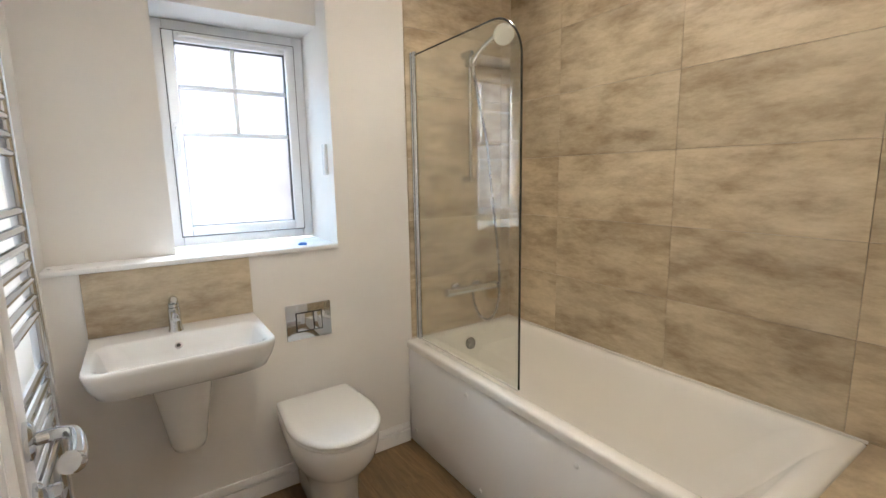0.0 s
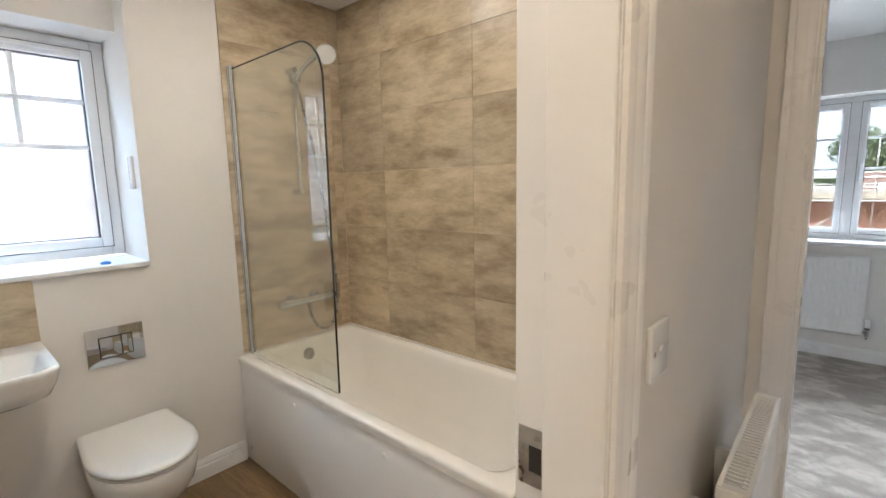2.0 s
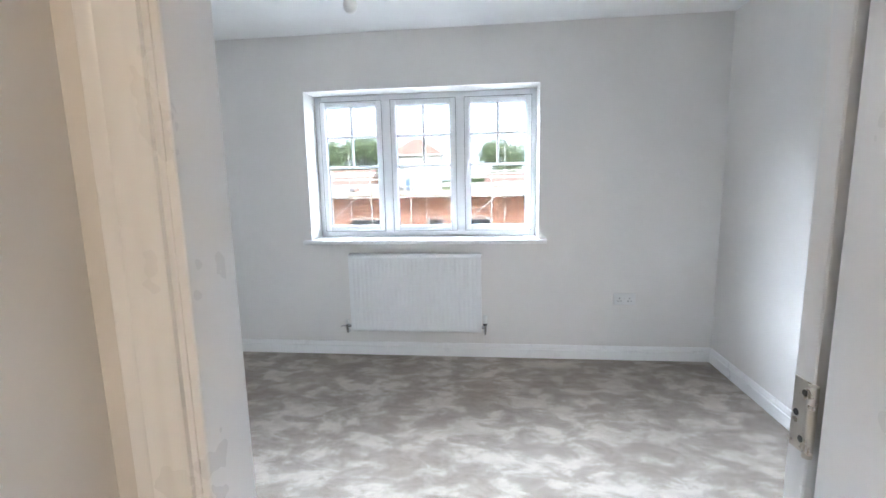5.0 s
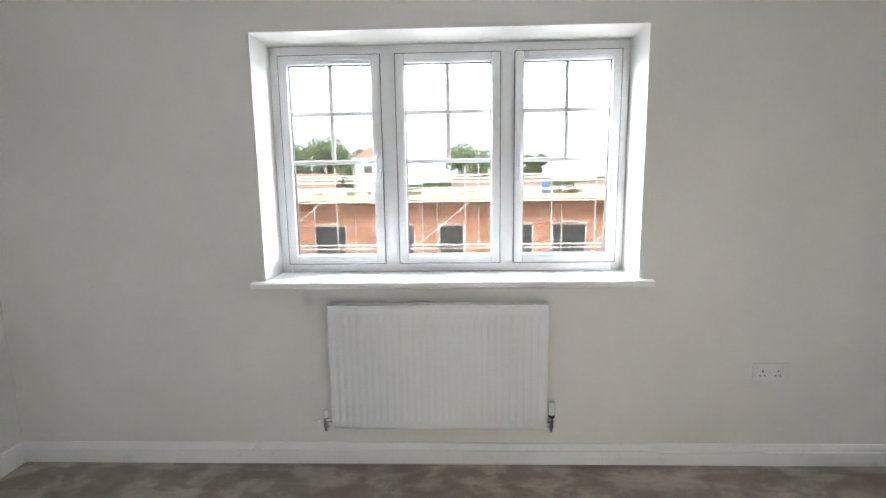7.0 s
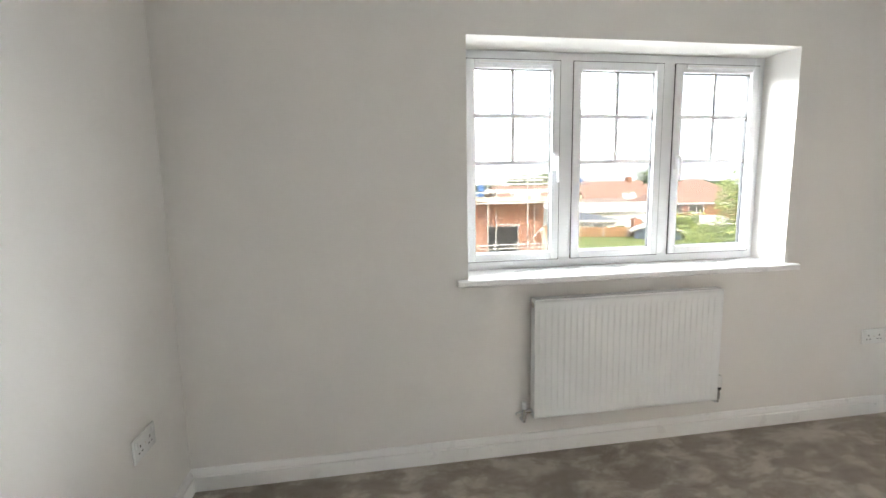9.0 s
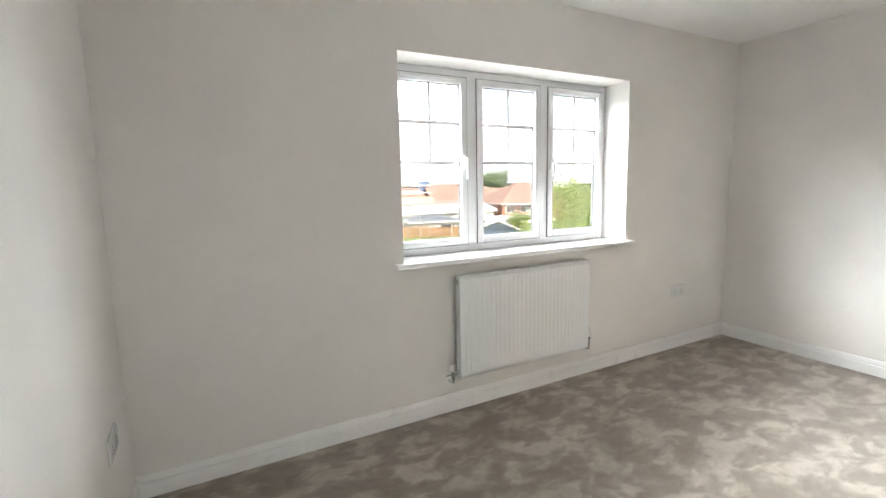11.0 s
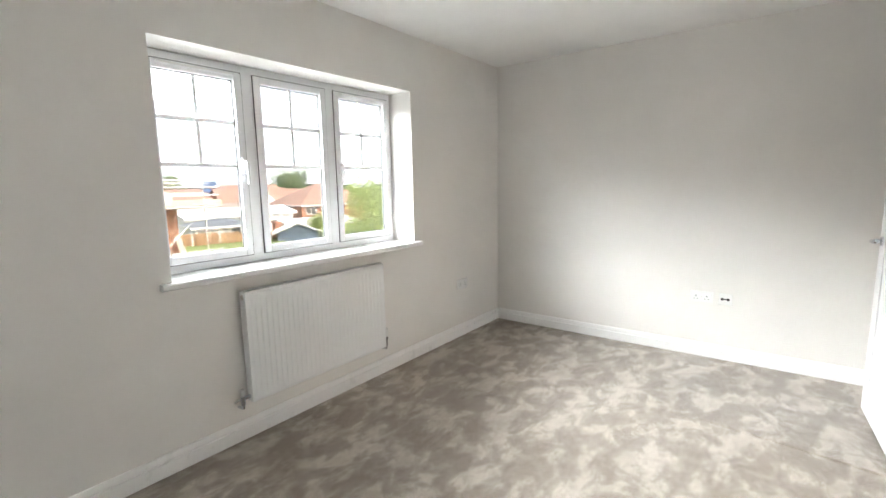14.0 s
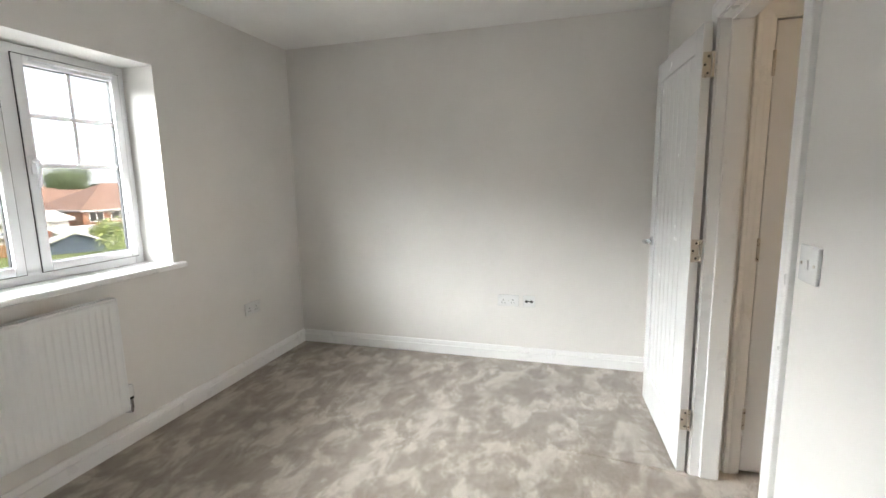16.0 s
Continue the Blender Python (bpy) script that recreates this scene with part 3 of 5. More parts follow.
add_prism(sill, [(2.955, 0.902), (2.962, 0.896), (2.998, 0.896), (2.998, 0.9275), (2.962, 0.9275), (2.955, 0.921)], WIN[1] - 0.002, WIN[1] + 0.058, "x")
part("window_sill", sill, SATIN, w1, "white painted window board with rounded nose")


# ---- radiators ----
def radiator(m, w, h, d, label, group=""):
    """A convector radiator: local x along its width, the wall behind at y = 0, its front at y = -d."""
    r = thing("radiator", label, "radiator", m, group)
    bm = bmesh.new()
    n = int(w / 0.0335)
    pitch = (w - 0.03) / n
    xs, deep = [0.0], [0.0]
    for i in range(n):
        x = 0.015 + i * pitch
        for k, dd in ((0.06, 0), (0.26, 1), (0.46, 1), (0.66, 0)):
            xs.append(x + k * pitch)
            deep.append(dd)
    xs.append(w)
    deep.append(0.0)
    zs = ((0.0, -0.012, 0), (0.006, -0.003, 0), (0.016, 0, 0), (0.036, 0, 0), (0.052, 0, 1), (h - 0.052, 0, 1), (h - 0.036, 0, 0), (h - 0.016, 0, 0), (h - 0.006, -0.003, 0), (h, -0.012, 0))
    rows = [[bm.verts.new((x, -d - back + 0.006 * dd * on, z)) for x, dd in zip(xs, deep)] for z, back, on in zs]
    for a, b in zip(rows, rows[1:]):
        for i in range(len(xs) - 1):
            bm.faces.new((a[i], a[i + 1], b[i + 1], b[i]))
    add_box(bm, 0, w, -d + 0.012, -d + 0.016, 0, h)
    part("front_panel", bm, ENAMEL, r, "white enamelled panel with pressed vertical flutes", 50)
    part("back_panel", boxed(0.004, w - 0.004, -d + 0.045, -d + 0.05, 0.004, h - 0.006, bevel=0.001), ENAMEL, r)
    part("convector", prism([(0.02 + k * 0.0125, -d + (0.018 if k % 2 else 0.042)) for k in range(int((w - 0.04) / 0.0125))] + [(0.02 + k * 0.0125, -d + (0.019 if k % 2 else 0.043)) for k in reversed(range(int((w - 0.04) / 0.0125)))], 0.03, h - 0.02, "z"), ENAMEL, r)
    for a in (-0.004, w):
        side = part("side_panel", boxed(a, a + 0.004, -d - 0.002, -d + 0.054, 0.006, h + 0.002, bevel=0.0015), ENAMEL, r)
        sx = -0.005 if a < 0 else w + 0.005
        part("bleed_plug", moved(lathe([(0, -0.002), (0.014, -0.002), (0.014, 0.002), (0.009, 0.003), (0, 0.003)]), Matrix.Translation((sx, -d + 0.026, h - 0.028)) @ pose(0, 0, 0, 0, 90, 0)), STEEL, side)
    g = bmesh.new()
    add_box(g, 0, w, -d - 0.002, -d + 0.007, h - 0.004, h + 0.004, 0.0015)
    add_box(g, 0, w, -d + 0.045, -d + 0.054, h - 0.004, h + 0.004, 0.0015)
    for i in range(int(w / 0.0145)):
        add_box(g, 0.008 + i * 0.0145, 0.0130 + i * 0.0145, -d + 0.006, -d + 0.046, h - 0.002, h + 0.003)
    add_box(g, 0, 0.018, -d + 0.006, -d + 0.046, h - 0.002, h + 0.0035)
    add_box(g, w - 0.018, w, -d + 0.006, -d + 0.046, h - 0.002, h + 0.0035)
    part("top_grille", g, ENAMEL, r)
    # Added dark block: its colour is the shade seen between the grille slots.
    part("convector", boxed(0.010, w - 0.010, -d + 0.008, -d + 0.044, h - 0.040, h - 0.012), DARKFILL, r, "dark block painted as the shade under the grille")
    for bx in (0.12, w - 0.12):
        part("wall_bracket", boxed(bx - 0.008, bx + 0.008, -d + 0.05, 0.0, 0.08, h - 0.12), ENAMEL, r)
    vy = -d + 0.028
    lock = part("lockshield_valve", tube([(-0.004, vy, 0.035), (-0.05, vy, 0.035)], 0.011, 12), CHROME, r, "chrome lockshield valve with drain lever")
    part("valve_body", tube([(-0.045, vy, 0.0), (-0.045, vy, 0.05)], 0.012, 12), CHROME, lock)
    part("valve_cap", moved(lathe([(0, 0), (0.013, 0), (0.013, 0.03), (0.010, 0.036), (0, 0.036)], 16), Matrix.Translation((-0.045, vy, 0.05))), PLASTIC, lock)
    part("drain_lever", tube([(-0.045, vy, 0.03), (-0.08, vy - 0.006, 0.036), (-0.094, vy - 0.008, 0.03)], 0.005, 8), CHROME, lock)
    part("pipe", tube(smooth_line([(-0.045, vy, 0.0), (-0.045, vy, -0.018), (-0.045, vy + 0.03, -0.024), (-0.045, 0.004, -0.024)], 4), 0.0075, 10), CHROME, lock)
    trv = part("thermostatic_valve", tube([(w + 0.004, vy, 0.035), (w + 0.035, vy, 0.035)], 0.011, 12), CHROME, r, "white thermostatic valve on chrome body")
    part("valve_body", tube([(w + 0.030, vy, 0.0), (w + 0.030, vy, 0.055)], 0.0125, 12), CHROME, trv)
    part("collar", tube([(w + 0.030, vy, 0.055), (w + 0.030, vy, 0.068)], 0.0165, 16), RUBBER, trv, "black collar")
    part("valve_head", moved(lathe([(0, 0), (0.0165, 0), (0.018, 0.006), (0.018, 0.052), (0.0145, 0.062), (0, 0.064)], 20), Matrix.Translation((w + 0.030, vy, 0.068))), PLASTIC, trv)
    part("pipe", tube(smooth_line([(w + 0.03, vy, 0.0), (w + 0.03, vy, -0.018), (w + 0.03, vy + 0.03, -0.024), (w + 0.03, 0.004, -0.024)], 4), 0.0075, 10), CHROME, trv)
    return r


radiator(pose(-0.205, BY1, 0.216), 1.01, 0.608, 0.078, "white ribbed panel radiator below the bedroom window")
radiator(pose(HX0, -0.755, 0.245, 0, 0, 90), 0.50, 0.605, 0.118, "white ribbed panel radiator on the hall wall")


# ---- switches and sockets: local x along the wall, front towards -y ----
def plate(name, label, category, m, w, h, d=0.009):
    t = thing(name, label, category, m)
    part("faceplate", boxed(-w / 2, w / 2, -d, 0, -h / 2, h / 2, bevel=0.003, seg=3), PLASTIC, t)
    return t, d


def double_socket(m, label):
    t, d = plate("wall_socket", label, "socket", m, 0.158, 0.088)
    for s in (-1, 1):
        cx = s * 0.036
        for x, z, a, b in ((0, 0.012, 0.003, 0.0045), (-0.011, -0.010, 0.004, 0.0025), (0.011, -0.010, 0.004, 0.0025)):
            # Solid dark slip on the plate, coloured as the shade in a pin hole.
            part("pin_hole_shade", boxed(cx + x - a, cx + x + a, -d - 0.0006, -d + 0.001, z - b - 0.006, z + b - 0.006), DARKFILL, t)
        part("rocker", boxed(s * 0.062 - 0.006, s * 0.062 + 0.006, -d - 0.004, -d, 0.012, 0.032, bevel=0.001), PLASTIC, t)
    for s in (-1, 1):
        part("screw", moved(lathe([(0, 0), (0.0035, 0), (0.003, 0.0012), (0, 0.0012)], 10), Matrix.Translation((0, -d, s * 0.0001)) @ pose(s * 0.0, 0, 0, 90)), STEEL, t)
    return t


def media_plate(m, label):
    t, d = plate("media_socket", label, "socket", m, 0.088, 0.088)
    for s in (-1, 1):
        part("port", moved(lathe([(0, 0), (0.0105, 0), (0.0105, 0.003), (0.006, 0.0045), (0, 0.0045)], 16), Matrix.Translation((s * 0.019, -d, 0)) @ pose(0, 0, 0, 90)), DARKFILL, t, "dark round aerial port")
    part("bridge", boxed(-0.011, 0.011, -d - 0.001, -d, -0.004, 0.004, bevel=0.0005), DARKFILL, t)
    return t


def light_switch(m, label, rocker=True):
    t, d = plate("light_switch", label, "switch", m, 0.088, 0.088)
    hw, hh = (0.0065, 0.012) if rocker else (0.011, 0.005)
    part("rocker", moved(boxed(-hw, hw, -d - 0.004, -d, -hh, hh, bevel=0.0015), pose(0, 0, 0.0 if rocker else 0.006, 4)), PLASTIC, t)
    for s in (-1, 1):
        part("screw", moved(lathe([(0, 0), (0.0045, 0), (0.004, 0.0012), (0, 0.0012)], 12), Matrix.Translation((s * 0.030, -d, 0)) @ pose(0, 0, 0, 90)), STEEL, t, "steel fixing screw")
    return t


double_socket(pose(1.866, BY1, 0.474), "white double wall socket beside the window radiator")
double_socket(pose(BX1, 1.192, 0.468, 0, 0, -90), "white double wall socket next to an aerial plate")
media_plate(pose(BX1, 1.035, 0.468, 0, 0, -90), "white aerial plate with two dark ports")
double_socket(pose(BX0, 2.62, 0.46, 0, 0, 90), "white double wall socket near the bedroom corner")
light_switch(pose(0.39, BY0, 1.17, 0, 0, 180), "white single light switch beside the bedroom door")
light_switch(pose(HX0, -0.952, 1.165, 0, 0, 90), "white wall switch with a narrow bar on the hall wall", rocker=False)

# ---- pendant ----
pen = thing("pendant_lamp", "white ceiling pendant with a bare unlit bulb", "lamp", pose(0.30, 1.60, 0))
part("ceiling_rose", moved(lathe([(0, 0), (0.042, 0), (0.042, -0.006), (0.036, -0.022), (0.012, -0.030), (0.008, -0.04), (0, -0.04)]), Matrix.Translation((0, 0, H))), PLASTIC, pen)
part("cord", tube([(0, 0, H - 0.035), (0.001, 0, 2.33), (0, 0, 2.245)], 0.003, 8), PLASTIC, pen)
hol = part("bulb_holder", moved(lathe([(0, 0.075), (0.008, 0.075), (0.012, 0.06), (0.017, 0.055), (0.019, 0.02), (0.021, 0.0), (0, 0.0)]), Matrix.Translation((0, 0, 2.175))), PLASTIC, pen)
part("dark_band", moved(lathe([(0.0185, 0.0), (0.0205, 0.0), (0.0205, 0.014), (0.0185, 0.014)]), Matrix.Translation((0, 0, 2.205))), RUBBER, hol)
part("bulb", moved(lathe([(0.0135, 0.0), (0.0145, -0.012), (0.020, -0.028), (0.029, -0.047), (0.030, -0.06), (0.026, -0.076), (0.014, -0.088), (0, -0.091)]), Matrix.Translation((0, 0, 2.175))), BULBGLASS, pen, "opal white unlit bulb")


# ---- doors ----
def lever_set(parent, x, z, face, out, to):
    """A chrome lever on a round rose; out: which side (y) it stands off, to: which way (x) it points."""
    rose = part("handle", moved(lathe([(0, 0), (0.026, 0), (0.026, 0.006), (0.022, 0.010), (0.011, 0.012), (0, 0.012)]), Matrix.Translation((x, face, z)) @ pose(0, 0, 0, 90 if out < 0 else -90)), CHROME, parent, "chrome lever handle on a round rose")
    y = face + out * 0.05
    pts = smooth_line([(x, face + out * 0.008, z), (x, face + out * 0.034, z), (x + to * 0.014, y, z), (x + to * 0.06, y + out * 0.004, z + 0.001), (x + to * 0.108, y + out * 0.002, z + 0.006), (x + to * 0.122, y - out * 0.004, z + 0.014)], 5)
    n = len(pts)
    part("lever", tube(pts, [0.009 + 0.004 * max(0.0, (i / n - 0.4)) * 1.8 for i in range(n)], 14), CHROME, rose)
    return rose


def boarded_door(name, label, w, h, grooves=6, thick=0.036):
    """A boarded door leaf: hinge edge at x = 0, free edge at x = -w, faces at y = 0 (hall side) and y = thick."""
    d = thing(name, label, "door", kind="structure")
    st, top, bot, rec = 0.098, 0.10, 0.19, 0.007
    fr = bmesh.new()
    for x0, x1, z0, z1 in ((-w, -w + st, 0.006, h), (-st, 0, 0.006, h), (-w + st, -st, h - top, h), (-w + st, -st, 0.006, bot)):
        add_box(fr, x0, x1, 0, thick, z0, z1, 0.002, 1)
    part("leaf_frame", fr, DOORW, d)
    n = grooves + 1
    bw = (w - 2 * st) / n
    for i in range(n):
        x0 = -w + st + i * bw
        sec = [(x0, rec + 0.005), (x0 + 0.005, rec), (x0 + bw - 0.005, rec), (x0 + bw, rec + 0.005), (x0 + bw, thick - rec - 0.005), (x0 + bw - 0.005, thick - rec), (x0 + 0.005, thick - rec), (x0, thick - rec - 0.005)]
        part("board", prism(sec, bot, h - top, "z"), DOORW, d)
    for z in (0.265, 1.05, 1.82):
        hg = part("hinge", boxed(-0.001, 0.0015, 0.004, thick - 0.002, z - 0.05, z + 0.05), STEEL, d, "satin steel butt hinge")
        part("knuckle", tube([(0.003, thick + 0.004, z - 0.05), (0.003, thick + 0.004, z + 0.05)], 0.0062, 12), STEEL, hg)
        for k in (-0.033, 0.0, 0.033):
            part("hinge_screw", moved(lathe([(0, 0), (0.005, 0), (0.004, 0.0012), (0, 0.0012)], 10), Matrix.Translation((0.0015, 0.018 + (0.006 if k else -0.006), z + k)) @ pose(0, 0, 0, 0, 90)), DARKFILL, hg)
    return d


def latch(d, w, z, thick=0.036):
    pl = part("latch_plate", boxed(-w - 0.0012, -w + 0.001, 0.006, thick - 0.006, z - 0.03, z + 0.03, bevel=0.0004), STEEL, d, "steel latch plate with brass bolt")
    part("latch_bolt", boxed(-w - 0.010, -w, 0.011, thick - 0.011, z - 0.009, z + 0.009, bevel=0.001), BRASS, pl)


LEAF_W, LEAF_H = 0.762, 1.985
door1 = boarded_door("door_1", "white boarded bedroom door standing wide open with chrome levers", LEAF_W, LEAF_H)
lever_set(door1, -LEAF_W + 0.06, 1.0, 0.0, -1, 1)
lever_set(door1, -LEAF_W + 0.06, 1.0, 0.036, 1, 1)
latch(door1, LEAF_W, 1.0)
door1.matrix_world = Matrix.Translation((1.316, 0.194, 0.008)) @ pose(0, 0, 0, 0, 0, -176) @ Matrix.Translation((0, -0.036, 0))

door2 = boarded_door("door_2", "white boarded cupboard door closed in the hall", LEAF_W, LEAF_H)
lever_set(door2, -LEAF_W + 0.06, 1.0, 0.036, 1, 1)
door2.matrix_world = Matrix.Translation((HX1 + 0.034, CD1 - 0.033, 0.008)) @ pose(0, 0, 0, 0, 0, 90)

door3 = boarded_door("door_3", "white boarded bathroom door standing open with chrome lever", LEAF_W, LEAF_H)
lever_set(door3, -LEAF_W + 0.06, 1.085, 0.0, -1, 1)
turn = part("thumb_turn", moved(lathe([(0, 0), (0.024, 0), (0.024, 0.006), (0.019, 0.010), (0, 0.010)]), Matrix.Translation((-LEAF_W + 0.06, 0, 1.0)) @ pose(0, 0, 0, 90)), CHROME, door3, "chrome thumb turn below the lever")
part("turn_knob", boxed(-LEAF_W + 0.055, -LEAF_W + 0.065, -0.03, -0.008, 0.985, 1.015, bevel=0.003), CHROME, turn)
latch(door3, LEAF_W, 1.085)
door3.matrix_world = Matrix.Translation((AX1 + 0.002, BD0 + 0.033, 0.0)) @ pose(0, 0, 0, 0, 0, 5.6) @ Matrix.Scale(-1, 4, (0, 1, 0)) @ Matrix.Identity(4)

# strike plate on the bathroom door lining
sp = thing("strike_plate", "steel strike plate let into the bathroom door lining", "strike plate", pose(0.335, BD1 - 0.03, 1.03))
part("plate", boxed(-0.034, 0.012, -0.0015, 0.0, -0.045, 0.045, bevel=0.0004), STEEL, sp)
# No recess is cut; the keep's shade is a dark slip on top.
part("keep_shade", boxed(-0.016, 0.004, -0.0022, -0.0014, -0.022, 0.018), DARKFILL, sp, "dark slip painted as the shade in the latch keep")

# ---- bathroom ----
w2 = thing("window_2", "white plastic casement with frosted glass and glazing bars", "window", pose(-2.04, 0, 0, 0, 0, 90), kind="structure")
part("window_frame", ring_frame(bmesh.new(), WB[0] + 0.002, WB[1] - 0.002, LZ + 0.002, WB[2] - 0.002, 0.05, 0.012, 0.075, 0.005), UPVC, w2)
casement(w2, WB[0] + 0.048, WB[1] - 0.048, LZ + 0.048, WB[2] - 0.048, 0.0, -1, FROST, True, (1.835, 1.628))
part("window_sill", boxed(WB[0] + 0.002, WB[1] - 0.002, -0.212, 0.013, LZ - 0.03, LZ, bevel=0.002), SATIN, w2, "white painted window board")
bm = bmesh.new()
add_box(bm, LX + 0.002, AX0 + 0.016, AY0 + 0.002, WB[0], LZ - 0.02, LZ, 0.003)
add_box(bm, AX0 - 0.128, AX0 + 0.016, WB[0], WB[1] - 0.002, LZ - 0.02, LZ - 0.0005, 0.003)
solid("ledge_board", bm, SATIN, "white painted ledge along the boxed-out bathroom wall", "ledge", kind="structure")
cap = solid("plastic_cap", moved(lathe([(0, 0), (0.02, 0), (0.02, 0.006), (0.012, 0.011), (0, 0.011)]), Matrix.Translation((-1.755, -1.19, LZ))), BLUECAP, "small blue plastic cap lying on the window ledge", "plastic cap")
vk = thing("wall_control", "white slim plastic control strip on the window reveal", "control", pose(-1.79, WB[1], 1.505))
part("body", boxed(-0.022, 0.022, -0.014, 0.0, -0.072, 0.072, bevel=0.004), PLASTIC, vk)
for i in range(4):
    part("button", boxed(-0.010, 0.010, -0.0165, -0.0135, -0.05 + i * 0.028, -0.032 + i * 0.028, bevel=0.002), PLASTIC, vk)

# bath
tub = thing("bath", "white acrylic bath with glossy rounded tub along the tiled wall", "bath")
rings = [round_rect(AX0 + 0.002, 0.0, a, AY1 - 0.003, 0.015, z, 8) for a, z in ((-0.678, 0.512), (-0.687, 0.515), (-0.689, 0.540), (-0.688, 0.548))]
for x0, x1, y0, y1, r, z in ((0.006, -0.004, -0.684, 0.005, 0.015, 0.554), (0.014, -0.012, -0.677, 0.012, 0.015, 0.557), (0.050, -0.045, -0.640, 0.036, 0.07, 0.556),
                             (0.058, -0.060, -0.632, 0.043, 0.08, 0.551), (0.066, -0.085, -0.625, 0.050, 0.10, 0.535), (0.074, -0.115, -0.619, 0.056, 0.12, 0.50),
                             (0.095, -0.20, -0.603, 0.072, 0.14, 0.38), (0.125, -0.30, -0.580, 0.095, 0.16, 0.25), (0.16, -0.37, -0.545, 0.130, 0.17, 0.175),
                             (0.205, -0.42, -0.505, 0.170, 0.15, 0.145), (0.27, -0.48, -0.45, 0.225, 0.10, 0.135)):
    rings.append(round_rect(AX0 + x0, x1, y0, AY1 - y1, r, z, 8))
part("tub", loft(rings, cap0=False), ACRYLIC, tub, smooth=60)
part("seal", boxed(AX0 + 0.002, 0.0, AY1 - 0.004, AY1 + 0.001, 0.551, 0.561), SEAL, tub, "white silicone bead against the tiles")
of = part("overflow", moved(lathe([(0, 0), (0.034, 0), (0.034, 0.006), (0.028, 0.012), (0, 0.013)]), Matrix.Translation((AX0 + 0.080, -0.312, 0.475)) @ pose(0, 0, 0, 0, 80, 0)), HOSE, tub, "round steel overflow control")
part("waste", moved(lathe([(0, 0), (0.035, 0), (0.033, 0.004), (0, 0.005)]), Matrix.Translation((AX0 + 0.33, -0.32, 0.136))), CHROME, tub)
side = part("side_panel", boxed(AX0 + 0.002, 0.0, -0.674, -0.662, FB + 0.002, 0.5125, bevel=0.002), PANEL, tub, "white plastic side panel")
for px, pz in ((-1.18, 0.445), (-0.56, 0.445), (-1.64, 0.055), (-1.08, 0.03), (-0.30, 0.03)):
    part("screw_cap", moved(lathe([(0, 0), (0.010, 0), (0.010, 0.003), (0.006, 0.006), (0, 0.006)], 14), Matrix.Translation((px, -0.674, pz)) @ pose(0, 0, 0, 90)), PLASTIC, side)

# glass screen on the bath rim
scr = thing("bath_screen", "clear glass bath screen with rounded top on chrome post", "bath screen")
x0, x1, z0, z1, rr = AX0 + 0.045, -0.905, 0.563, 2.003, 0.165
outl = [(x0, z0), (x1, z0)] + [(x1 - rr + rr * math.cos(a), z1 - rr + rr * math.sin(a)) for a in (radians(6 * k) for k in range(16))] + [(x0, z1)]
part("glass", prism(outl, -0.618, -0.612), SCREEN, scr, "clear tempered glass panel", 0).visible_shadow = False
edge = bmesh.new()
for (a, b), (c, d) in zip(outl[1:-1], outl[2:]):
    add_tube(edge, [(a, -0.615, b), (c, -0.615, d)], 0.0042, 8)
part("glass_edge", edge, rough_surface("dark_green_glass_edge", (0.010, 0.013, 0.011), (0.03, 0.035, 0.03), 20.0, 0.15, 0.0), scr, "dark green polished glass edge")
part("post", tube([(AX0 + 0.038, -0.615, 0.556), (AX0 + 0.038, -0.615, 2.018)], 0.013, 18), CHROME, scr, "polished chrome pivot post")
part("wall_channel", boxed(AX0 + 0.0105, AX0 + 0.026, -0.63, -0.60, 0.556, 2.018, bevel=0.003), CHROME, scr)
part("bottom_seal", boxed(x0, x1, -0.620, -0.610, 0.5565, 0.565, bevel=0.001), SEAL, scr)

# shower mixer, rail, hose and head
sh = thing("shower_mixer", "chrome bar shower mixer with hand shower on a riser rail", "shower", pose(0, -0.03, 0))
mz, mx = 0.79, AX0 + 0.075
bar = part("mixer_body", tube([(mx, -0.40, mz), (mx, -0.12, mz)], 0.021, 20), CHROME, sh)
for y0, y1 in ((-0.44, -0.395), (-0.125, -0.08)):
    part("control_knob", tube([(mx, y0, mz), (mx, y0 + 0.004, mz), (mx, y1 - 0.004, mz), (mx, y1, mz)], [0.019, 0.024, 0.024, 0.02], 20), CHROME, bar)
for y in (-0.335, -0.185):
    part("wall_flange", tube([(AX0 + 0.011, y, mz), (AX0 + 0.02, y, mz), (AX0 + 0.022, y, mz), (mx, y, mz)], [0.033, 0.031, 0.016, 0.015], 20), CHROME, bar)
rail = part("riser_rail", tube([(AX0 + 0.07, -0.262, 1.385), (AX0 + 0.07, -0.262, 2.06)], 0.0105, 16), CHROME, sh)
for z in (1.40, 2.045):
    part("rail_bracket", tube([(AX0 + 0.011, -0.262, z), (AX0 + 0.07, -0.262, z), (AX0 + 0.088, -0.262, z)], [0.017, 0.016, 0.014], 16), CHROME, rail)
part("slider", boxed(AX0 + 0.05, AX0 + 0.10, -0.285, -0.235, 1.975, 2.025, bevel=0.010, seg=3), CHROME, rail)
head = part("hand_shower", tube(smooth_line([(AX0 + 0.095, -0.262, 1.99), (AX0 + 0.12, -0.235, 2.05), (AX0 + 0.16, -0.19, 2.105), (AX0 + 0.19, -0.165, 2.13)], 4), [0.011] * 8 + [0.013] * 5, 14), CHROME, sh)
